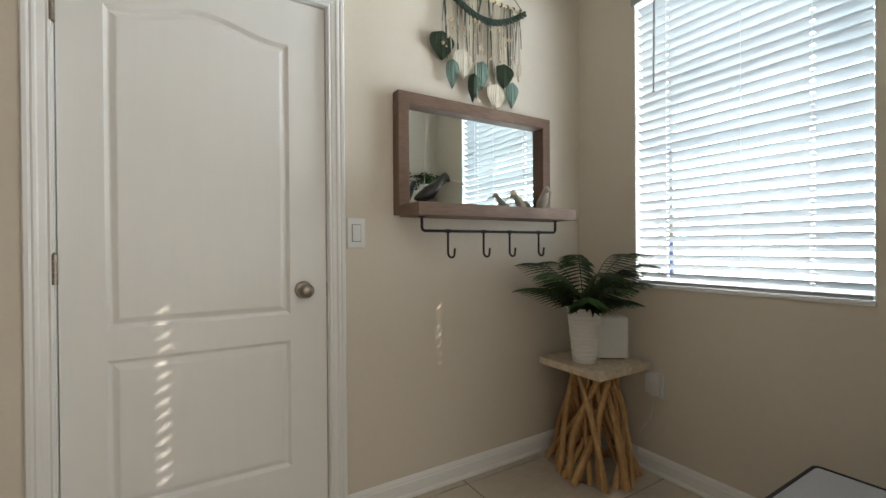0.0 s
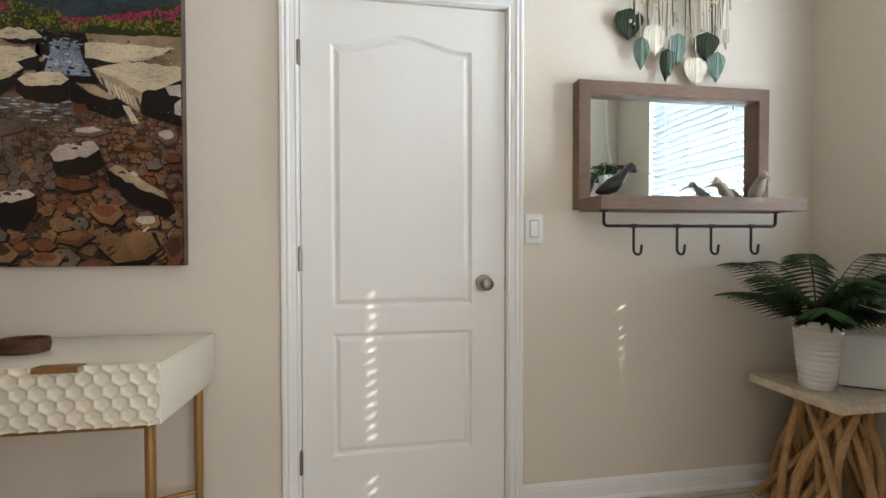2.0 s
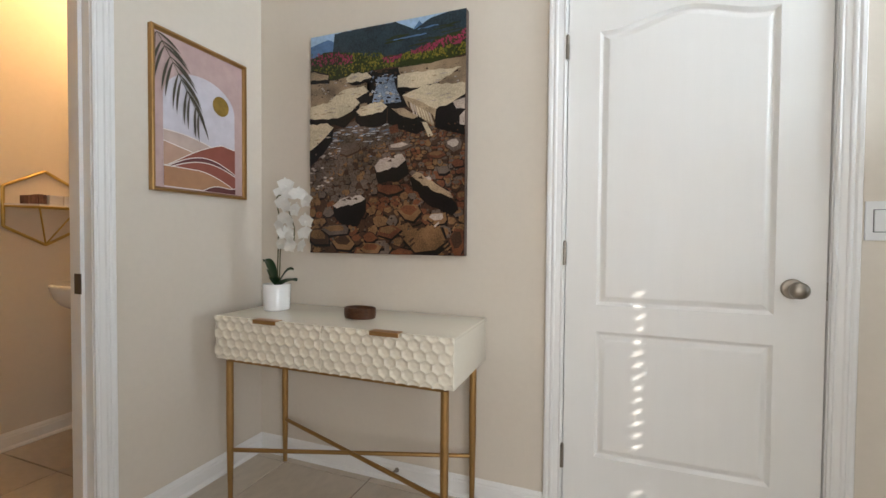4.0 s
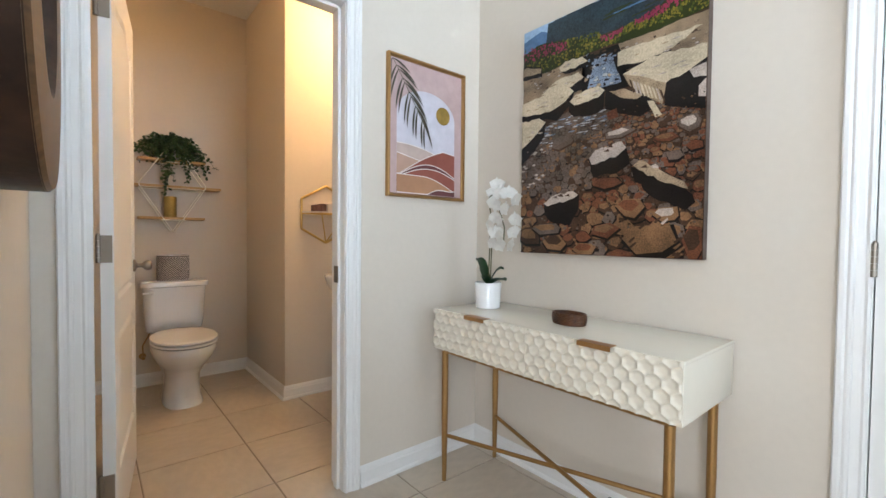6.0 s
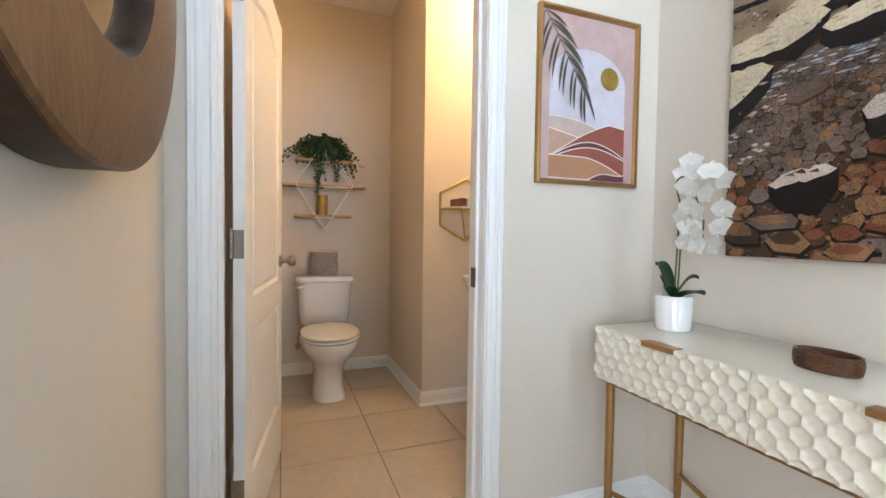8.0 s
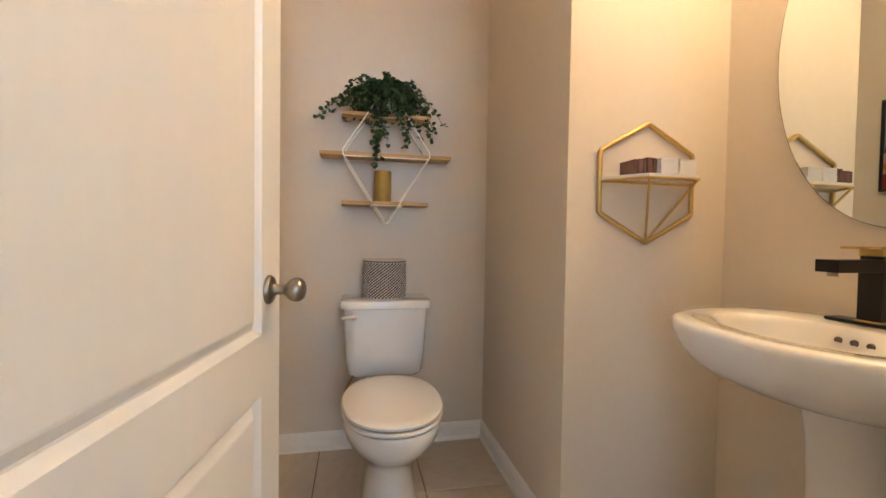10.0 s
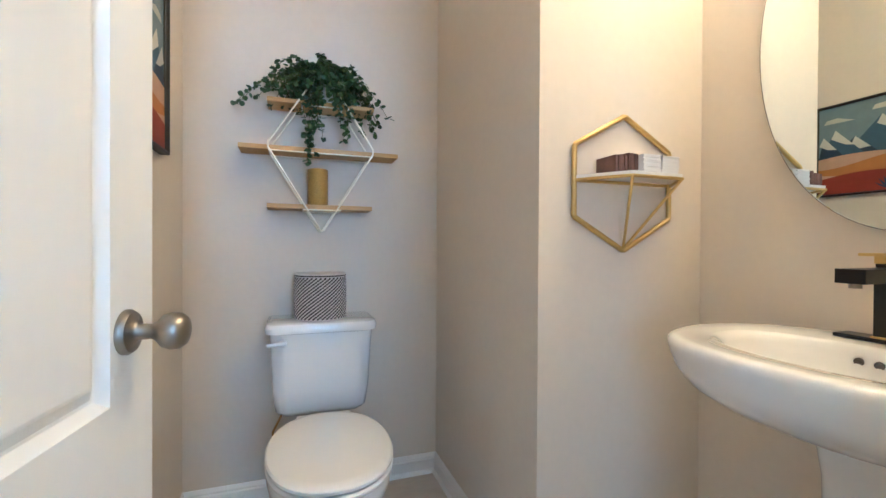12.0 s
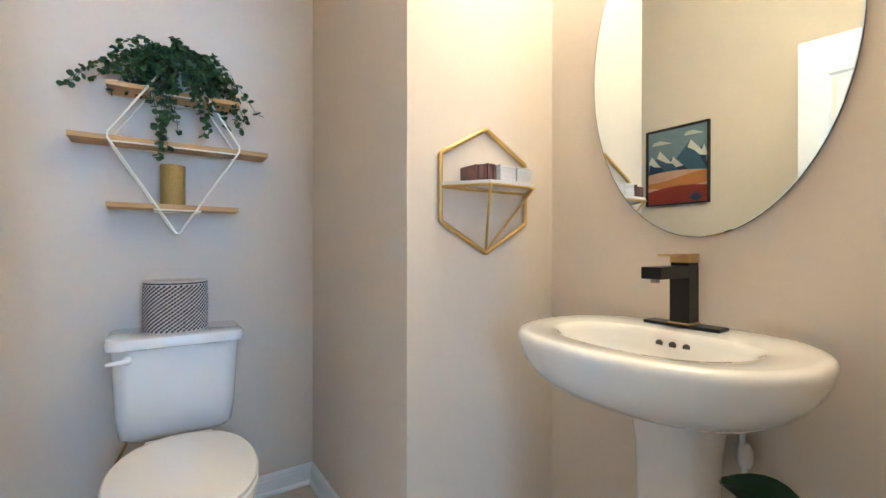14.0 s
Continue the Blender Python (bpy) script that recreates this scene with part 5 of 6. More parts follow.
def palm():
    px, py, pz = 2.000, 1.470, 0.535
    e = empty("potted_palm", (px, py, pz))
    bm = bmesh.new()
    prof = [(0, 0), (0.050, 0), (0.054, 0.004)]
    for i in range(12):
        z = 0.012 + i * 0.0200
        r = 0.054 + 0.024 * (z / 0.25)
        prof += [(r - 0.0010, z), (r + 0.0022, z + 0.006), (r + 0.0022, z + 0.013), (r - 0.0006, z + 0.0185)]
    prof += [(0.0800, 0.257), (0.0785, 0.262), (0.0755, 0.258), (0.070, 0.235), (0, 0.233)]
    lathe(bm, prof, 56, m=Matrix.Translation((px, py, pz)))
    tagged(ob_from(bm, "pot", CERAMIC_MATT, e, True), "tall white ribbed ceramic pot")
    bm = bmesh.new()
    lathe(bm, [(0, 0.228), (0.070, 0.234), (0.03, 0.243), (0, 0.246)], 24, m=Matrix.Translation((px, py, pz)))
    ob_from(bm, "soil", SOIL, e)
    rnd = random.Random(8)
    fronds = [(203, 0.36, 0.20), (186, 0.34, 0.13), (225, 0.33, 0.10), (168, 0.28, 0.24), (248, 0.25, 0.14), (272, 0.22, 0.08), (312, 0.26, 0.23), (330, 0.24, 0.28), (300, 0.24, 0.15), (345, 0.22, 0.18), (212, 0.20, 0.28), (60, 0.15, 0.26), (110, 0.16, 0.24), (285, 0.16, 0.28), (196, 0.27, 0.16), (236, 0.22, 0.20), (322, 0.20, 0.20), (262, 0.16, 0.18)]
    for az, reach, rise in fronds:
        az += rnd.uniform(-8, 8)
        bm = bmesh.new()
        k = 20
        spine = []
        for i in range(k + 1):
            s = i / k
            spine.append(Vector((reach * s, 0, rise * math.sin(s * 1.55) * 1.0 - 0.03 * s * s + 0.06 * (1 - (1 - s) ** 2) * 0.4)))
        tube(bm, spine, [0.003 - 0.0022 * i / k for i in range(k + 1)], 6)
        for i in range(4, k + 1):
            s = i / k
            ln = 0.110 * math.sin(0.35 + 2.2 * s) + 0.02
            for side in (-1, 1):
                w = 0.0078
                ang = side * (52 - 26 * s) + rnd.uniform(-6, 6)
                m = Matrix.Translation(spine[i]) @ pose(0, 0, 0, side * 18, 4 + 12 * (1 - s) - 28 * (rise > 0.1) * s * 0.3, ang)
                rows = []
                for q in range(5):
                    t = q / 4
                    ww = w * math.sin(math.pi * (0.12 + 0.85 * t))
                    c = Vector((ln * t, 0, -0.018 * t * t))
                    rows.append([m @ (c + Vector((0, -ww, 0.0015))), m @ c, m @ (c + Vector((0, ww, 0.0015)))])
                ring_strip(bm, rows, closed=False)
        bmesh.ops.transform(bm, matrix=pose(px, py, pz + 0.24, 0, 0, az), verts=bm.verts)
        for v in bm.verts:  # keep clear of the walls
            v.co.x = min(v.co.x, EAST - 0.006 - 0.02 * rnd.random())
            v.co.y = min(v.co.y, NORTH - 0.006 - 0.02 * rnd.random())
        ob_from(bm, "frond", LEAF, e, True)
    win_children_world(e)
    return tagged(e, "green palm in a white ribbed pot on the side table", "potted palm")


palm()


def router():
    e = empty("router", (2.165, 1.445, 0.535), -35)
    bm = bmesh.new()
    cuboid(bm, (-0.076, -0.032, 0.004), (0.076, 0.032, 0.206), 0.013, segs=4)
    ob_from(bm, "body", PLASTIC, e, True)
    boxes("foot", BLACKMETAL, [((-0.056, -0.024, 0.0), (0.056, 0.024, 0.0045))], 0.001, e)
    boxes("light", VINYL, [((0.054, -0.0328, 0.03), (0.060, -0.0318, 0.036))], 0, e)
    return tagged(e, "small white upright router box on the side table", "router")


router()


def plug():
    e = empty("power_adapter")
    boxes("plate", PLASTIC, [((EAST - 0.006, 1.245, 0.365), (EAST - 0.0005, 1.318, 0.482))], 0.002, e, True)
    boxes("adapter", PLASTIC, [((EAST - 0.036, 1.255, 0.385), (EAST - 0.006, 1.322, 0.480))], 0.005, e, True)
    bm = bmesh.new()
    tube(bm, [(EAST - 0.02, 1.285, 0.386), (EAST - 0.02, 1.286, 0.34), (EAST - 0.018, 1.31, 0.25), (EAST - 0.02, 1.36, 0.18), (EAST - 0.03, 1.37, 0.06), (EAST - 0.04, 1.39, 0.01), (EAST - 0.08, 1.44, 0.005)], 0.0018, 7)
    ob_from(bm, "cable", PLASTIC, e, True)
    return tagged(e, "white power adapter with a cable in the wall socket", "power adapter")


plug()


def ottoman():
    e = empty("ottoman", (1.68, 0.35, 0))
    x0, x1, y0, y1 = 1.44, 1.92, 0.14, 0.572
    bm = bmesh.new()
    cuboid(bm, (x0, y0, 0.06), (x1, y1, 0.452), 0.022, segs=4)
    ob_from(bm, "cushion", FABRIC, e, True)
    bm = bmesh.new()
    r = 0.022
    pts = []
    for cx, cy, a in ((x1 - r, y1 - r, 0), (x0 + r, y1 - r, 90), (x0 + r, y0 + r, 180), (x1 - r, y0 + r, 270)):
        pts += [(cx + (r - 0.004) * math.cos(radians(a + 18 * i)), cy + (r - 0.004) * math.sin(radians(a + 18 * i)), 0.449) for i in range(6)]
    tube(bm, pts, 0.0045, 8, closed=True)
    tagged(ob_from(bm, "piping", PIPING_AND_SHADE, e, True), "dark piping")
    for x in (x0 + 0.05, x1 - 0.05):
        for y in (y0 + 0.05, y1 - 0.05):
            bm = bmesh.new()
            lathe(bm, [(0, 0), (0.012, 0), (0.018, 0.062), (0, 0.062)], 14, m=Matrix.Translation((x, y, 0)))
            ob_from(bm, "foot", WOOD_DARK, e, True)
    win_children_world(e)
    return tagged(e, "grey upholstered ottoman with dark piping below the window", "ottoman")


ottoman()


def round_mirror():
    cx, cz, ro, ri = -0.824, 1.546, 0.398, 0.218
    e = empty("round_mirror")
    k = 96
    bm = bmesh.new()
    ring = lambda r, y: [Vector((cx + r * (1 + 0.006 * math.sin(5 * a) + 0.004 * math.sin(9 * a + 1)) * math.cos(a), y, cz + r * (1 + 0.006 * math.sin(5 * a) + 0.004 * math.sin(9 * a + 1)) * math.sin(a))) for a in (2 * math.pi * i / k for i in range(k))]
    back, front = SOUTH + 0.002, SOUTH + 0.078
    rings = [ring(ro - 0.01, back), ring(ro, back + 0.01), ring(ro, front - 0.006)]
    ring_strip(bm, rings)
    tagged(ob_from(bm, "rim", WOOD_DARK, e, True), "dark bark-like outer rim")
    bm = bmesh.new()
    ring_strip(bm, [ring(ri + 0.012, front), ring(ri + 0.004, front - 0.010), ring(ri, front - 0.03), ring(ri, back + 0.012)])
    ob_from(bm, "inner_rim", WOOD_DARK, e, True)
    # front staves, glued from wedges of differing tone
    staves = 14
    for q in range(staves):
        a0, a1 = 2 * math.pi * q / staves, 2 * math.pi * (q + 1) / staves
        bm = bmesh.new()
        rows = []
        for i in range(8):
            a = a0 + (a1 - a0) * i / 7
            wob = 1 + 0.006 * math.sin(5 * a) + 0.004 * math.sin(9 * a + 1)
            rows.append([Vector((cx + r * wob * math.cos(a), y, cz + r * wob * math.sin(a))) for r, y in ((ri + 0.012, front), (ro * 0.75, front + 0.003), (ro - 0.006, front), (ro + 0.0005, front - 0.008), (ro - 0.02, front - 0.012), (ri + 0.02, front - 0.012))])
        ring_strip(bm, rows, cap0=True, cap1=True)
        lie = Matrix.Translation((cx, 0, cz)) @ Matrix.Rotation(-(a0 + a1) / 2 + radians(90 + (38 if q % 2 else -30)), 4, "Y")
        bmesh.ops.transform(bm, matrix=lie.inverted(), verts=bm.verts)
        ob_from(bm, "stave", WOOD_RING, e, True, at=lie)
    bm = bmesh.new()
    lathe(bm, [(0, 0.0), (ri + 0.01, 0.0), (ri + 0.01, 0.004), (0, 0.004)], 64, m=pose(cx, back + 0.046, cz, 90, 0, 0))
    ob_from(bm, "glass", MIRROR, e)
    return tagged(e, "large round wall mirror in a thick brown wooden frame", "mirror")


round_mirror()


def hanging_planter():
    px, py = 2.10, 0.27
    e = empty("hanging_planter", (px, py, 1.50))
    bm = bmesh.new()
    lathe(bm, [(0, 1.50), (0.03, 1.50), (0.055, 1.53), (0.062, 1.58), (0.058, 1.61), (0.052, 1.605), (0, 1.60)], 28, m=Matrix.Translation((px, py, 0)))
    ob_from(bm, "pot", CERAMIC, e, True)
    bm = bmesh.new()
    for q in range(4):
        a = math.pi / 4 + q * math.pi / 2
        tube(bm, [(px, py, 1.46), (px + 0.05 * math.cos(a), py + 0.05 * math.sin(a), 1.51), (px + 0.066 * math.cos(a), py + 0.066 * math.sin(a), 1.59), (px + 0.03 * math.cos(a), py + 0.03 * math.sin(a), 1.75), (px, py, 1.90)], 0.0042, 6)
    tube(bm, [(px, py, 1.90), (px, py, CEIL)], 0.0055, 6)
    ob_from(bm, "cord", CORD, e, True)
    bm = bmesh.new()
    rnd = random.Random(4)
    for q in range(240):
        a, r = rnd.uniform(0, 6.28), rnd.uniform(0.01, 0.15)
        petal_mesh(bm, pose(px + r * math.cos(a), py + r * math.sin(a), 1.60 + rnd.uniform(0, 0.09), rnd.uniform(-40, 40), rnd.uniform(-40, 40), rnd.uniform(0, 360)), 0.042, 0.011, segs=3)
    tagged(ob_from(bm, "foliage", LEAF_VINE, e, True), kind="stuff")
    win_children_world(e)
    return tagged(e, "small green plant in a hanging macrame planter", "hanging planter")


hanging_planter()


def door_stop():
    bm = bmesh.new()
    lathe(bm, [(0, 0), (0.010, 0), (0.010, 0.004), (0.006, 0.006), (0.005, 0.055), (0.0085, 0.056), (0.0085, 0.068), (0, 0.069)], 14, m=pose(-0.67, NORTH - 0.0135, 0.055, 78, 0, 0))
    return tagged(ob_from(bm, "door_stop", NICKEL, smooth=True), "small nickel spring door stop on the baseboard", "door stop")


door_stop()


# ---- powder room ----
STRIPE_DARK = material("charcoal_straw", (0.035, 0.028, 0.026), 0.8, var=0.25, bump=0.4, bump_scale=200)
STRIPE_LIGHT = material("pale_straw", (0.62, 0.57, 0.53), 0.8, var=0.12, bump=0.4, bump_scale=200)
CANDLE = material("gold_glitter_candle", (0.40, 0.27, 0.065), 0.42, metal=0.55, var=0.30, grain=260, bump=0.8, bump_scale=420)
MARBLE = material("white_marble_board", (0.72, 0.71, 0.69), 0.3, var=0.06, blotch=5)
PAPER = material("white_paper_stack", (0.74, 0.73, 0.74), 0.8, var=0.10, grain=30, stretch=(1, 1, 60), bump=0.3)
PAPER_BROWN = material("brown_card_edges", (0.22, 0.11, 0.09), 0.7, grain=8, blotch=20, stretch=(1, 60, 1), color2=(0.05, 0.03, 0.03), bump=0.2)
BLACKFAUCET = material("matt_black_faucet", (0.013, 0.013, 0.014), 0.38, metal=0.4, var=0.1, bump=0.02)
SEATMAT = material("white_seat_plastic", (0.80, 0.78, 0.75), 0.22, var=0.01, bump=0.02)
DARKHOLE = material("drain_shadow_metal", (0.12, 0.10, 0.09), 0.4, metal=0.8, var=0.1)


def superellipse(cx, cy, rx, ry, k, p=2.5):
    pts = []
    for i in range(k):
        a = 2 * math.pi * i / k
        c, s = math.cos(a), math.sin(a)
        pts.append((cx + rx * math.copysign(abs(c) ** (2 / p), c), cy + ry * math.copysign(abs(s) ** (2 / p), s)))
    return pts


def toilet():
    cy = 0.633
    e = empty("toilet", (-3.05, cy, 0))
    k = 56

    def bowl_ring(x_back, x_front, half, z, p_=2.2):
        cx, rx = (x_back + x_front) / 2, (x_front - x_back) / 2
        return [Vector((x, y, z)) for x, y in superellipse(cx, cy, rx, half, k, p_)]

    bm = bmesh.new()
    rings = [bowl_ring(-3.33, -2.862, 0.112, 0.0, 3), bowl_ring(-3.33, -2.866, 0.113, 0.012, 3), bowl_ring(-3.33, -2.90, 0.105, 0.05, 2.8), bowl_ring(-3.33, -2.905, 0.100, 0.13, 2.6), bowl_ring(-3.33, -2.885, 0.106, 0.19, 2.4),
             bowl_ring(-3.31, -2.82, 0.130, 0.25, 2.3), bowl_ring(-3.28, -2.745, 0.163, 0.305, 2.2), bowl_ring(-3.26, -2.712, 0.178, 0.35, 2.2), bowl_ring(-3.25, -2.703, 0.183, 0.385, 2.2), bowl_ring(-3.25, -2.708, 0.180, 0.398, 2.2)]
    ring_strip(bm, rings, cap0=True, cap1=True)
    ob_from(bm, "bowl", CERAMIC, e, True)
    for name, z0, z1, grow in (("seat", 0.404, 0.420, 0.0), ("lid", 0.4255, 0.443, 0.001)):
        bm = bmesh.new()
        q = grow
        ring_strip(bm, [bowl_ring(-3.215 - q, -2.707, 0.178, z0), bowl_ring(-3.22 - q, -2.700 + q, 0.183, z0 + 0.003), bowl_ring(-3.22 - q, -2.699 + q, 0.184, z1 - 0.006), bowl_ring(-3.215, -2.705, 0.179, z1 - 0.001), bowl_ring(-3.20, -2.74, 0.160, z1), bowl_ring(-3.1, -2.9, 0.06, z1 + 0.002)], cap0=True, cap1=True)
        ob_from(bm, name, SEATMAT, e, True)
    for hy in (cy - 0.095, cy + 0.055):
        boxes("hinge", SEATMAT, [((-3.235, hy, 0.399), (-3.200, hy + 0.040, 0.432))], 0.006, e, True)
    bm = bmesh.new()

    def tank_ring(x_f, half, z, r):
        pts = []
        x_b = -3.488
        for cx, cyy, a0 in ((x_f - r, cy + half - r, 0), (x_b + 0.01, cy + half - 0.01, 90), (x_b + 0.01, cy - half + 0.01, 180), (x_f - r, cy - half + r, 270)):
            rr = r if a0 in (0, 270) else 0.01
            for i in range(9):
                a = radians(a0 + 90 * i / 8)
                pts.append(Vector((cx + rr * math.cos(a), cyy + rr * math.sin(a), z)))
        return pts

    ring_strip(bm, [tank_ring(-3.33, 0.135, 0.395, 0.05), tank_ring(-3.315, 0.158, 0.402, 0.05), tank_ring(-3.298, 0.170, 0.42, 0.05), tank_ring(-3.286, 0.179, 0.50, 0.05), tank_ring(-3.276, 0.186, 0.66, 0.05), tank_ring(-3.272, 0.190, 0.718, 0.05)], cap0=True, cap1=True)
    ob_from(bm, "tank", CERAMIC, e, True)
    bm = bmesh.new()
    ring_strip(bm, [tank_ring(-3.262, 0.196, 0.7185, 0.05), tank_ring(-3.254, 0.203, 0.722, 0.05), tank_ring(-3.252, 0.205, 0.742, 0.05), tank_ring(-3.258, 0.200, 0.755, 0.05), tank_ring(-3.272, 0.188, 0.759, 0.05)], cap0=True, cap1=True)
    ob_from(bm, "tank_lid", CERAMIC, e, True)
    bm = bmesh.new()
    lathe(bm, [(0, 0), (0.013, 0), (0.014, 0.006), (0.010, 0.012), (0, 0.013)], 18, m=pose(-3.276, 0.492, 0.688, 0, 90, 0))
    tube(bm, [(-3.262, 0.500, 0.689), (-3.256, 0.47, 0.688), (-3.255, 0.438, 0.685)], [0.0085, 0.008, 0.0065], 12)
    ob_from(bm, "lever", SEATMAT, e, True)
    bm = bmesh.new()
    lathe(bm, [(0, 0), (0.022, 0), (0.02, 0.004), (0.007, 0.006), (0.007, 0.045), (0.012, 0.046), (0.012, 0.07), (0, 0.071)], 16, m=pose(PBACK, 0.455, 0.215, 0, 90, 0))
    tube(bm, [(PBACK + 0.058, 0.455, 0.22), (PBACK + 0.058, 0.452, 0.30), (PBACK + 0.07, 0.50, 0.40)], 0.0045, 8)
    tagged(ob_from(bm, "supply_valve", BRASS, e, True), "brass supply valve")
    win_children_world(e)
    return tagged(e, "white two-piece toilet with the lid closed", "toilet")


toilet()


def striped_basket():
    bx, by, bz, r, h = -3.372, 0.628, 0.7595, 0.095, 0.176
    e = empty("woven_basket", (bx, by, bz))
    bm = bmesh.new()
    rows, cols = 24, 72
    for i in range(rows):
        z = 0.006 + i * (h - 0.02) / rows
        bulge = r * (1 + 0.02 * math.sin(math.pi * i / rows))
        for q in range(cols):
            a0 = 2 * math.pi * q / cols
            a1 = a0 + 2 * math.pi * 0.80 / cols
            pts = [Vector((bulge * math.cos(a), bulge * math.sin(a), z + dz)) for a, dz in ((a0, -0.001), ((a0 + a1) / 2, 0.003), (a1, 0.007))]
            tube(bm, [Vector((bx, by, bz)) + p_ * 1 for p_ in pts], [0.0020, 0.0042, 0.0020], 5, mi=1 if (q + i) % 2 == 0 else 0)
    weave = ob_from(bm, "weave", [STRIPE_LIGHT, STRIPE_DARK], e)
    tagged(weave, "black and white woven straw", kind="stuff")
    bm = bmesh.new()
    lathe(bm, [(0, 0.0005), (r - 0.002, 0.0005), (r - 0.0005, 0.01), (r - 0.0005, h - 0.012), (r + 0.002, h - 0.012), (r + 0.0025, h), (r - 0.003, h + 0.002), (r - 0.006, h - 0.002), (0, h - 0.003)], 48, m=Matrix.Translation((bx, by, bz)))
    ob_from(bm, "body", STRIPE_LIGHT, e, True)
    bm = bmesh.new()
    lathe(bm, [(r + 0.0022, h - 0.010), (r + 0.0034, h - 0.008), (r + 0.0034, h - 0.006), (r + 0.0022, h - 0.005)], 48, m=Matrix.Translation((bx, by, bz)))
    ob_from(bm, "rim", STRIPE_DARK, e, True)
    win_children_world(e)
    return tagged(e, "black and white woven straw basket on the toilet tank", "basket")


striped_basket()


def diamond_shelf():
    e = empty("wall_shelf")
    xb, xf, cy, zc = PBACK + 0.004, PBACK + 0.128, 0.634, 1.428
    for y0, y1, z in ((0.430, 0.838, 1.612), (0.330, 0.940, 1.428), (0.430, 0.832, 1.205)):
        boxes("board", OAK, [((xb, y0, z - 0.017), (xf - 0.006, y1, z))], 0.0012, e)
    bm = bmesh.new()
    hw, up, dn = 0.206, 0.315, 0.335
    loop = [(cy - hw, zc), (cy, zc + up), (cy + hw, zc), (cy, zc - dn)]
    for x in (xf, xb + 0.004):
        pts = []
        for i in range(4):
            a, b = Vector((x, *loop[i])), Vector((x, *loop[(i + 1) % 4]))
            pts += [a.lerp(b, s) for s in (0.03, 0.5, 0.97)]
        tube(bm, pts, 0.0036, 8, closed=True)
    for z, half in ((1.612 - 0.021, hw * (1 - (1.612 - zc) / up)), (zc - 0.021, hw), (1.205 - 0.021, hw * (1 - (zc - 1.205) / dn) + 0.012)):
        for x in (xf, xb + 0.004):
            tube(bm, [(x, cy - half + 0.008, z), (x, cy + half - 0.008, z)], 0.0028, 8)
        for y in (cy - half + 0.010, cy + half - 0.010):
            tube(bm, [(xf, y, z), (xb + 0.004, y, z)], 0.0028, 8)
    tagged(ob_from(bm, "wire_frame", PALEGOLD, e, True), "pale gold diamond wire frame")
    return tagged(e, "three oak boards in a gold diamond wire wall shelf", "wall shelf")


diamond_shelf()


def candle():
    bm = bmesh.new()
    lathe(bm, [(0, 0), (0.0385, 0), (0.040, 0.003), (0.040, 0.142), (0.0385, 0.146), (0.034, 0.144), (0, 0.141)], 40, m=Matrix.Translation((PBACK + 0.070, 0.620, 1.2052)))
    return tagged(ob_from(bm, "pillar_candle", CANDLE, smooth=True), "gold glittered pillar candle on the lower board", "candle")


candle()


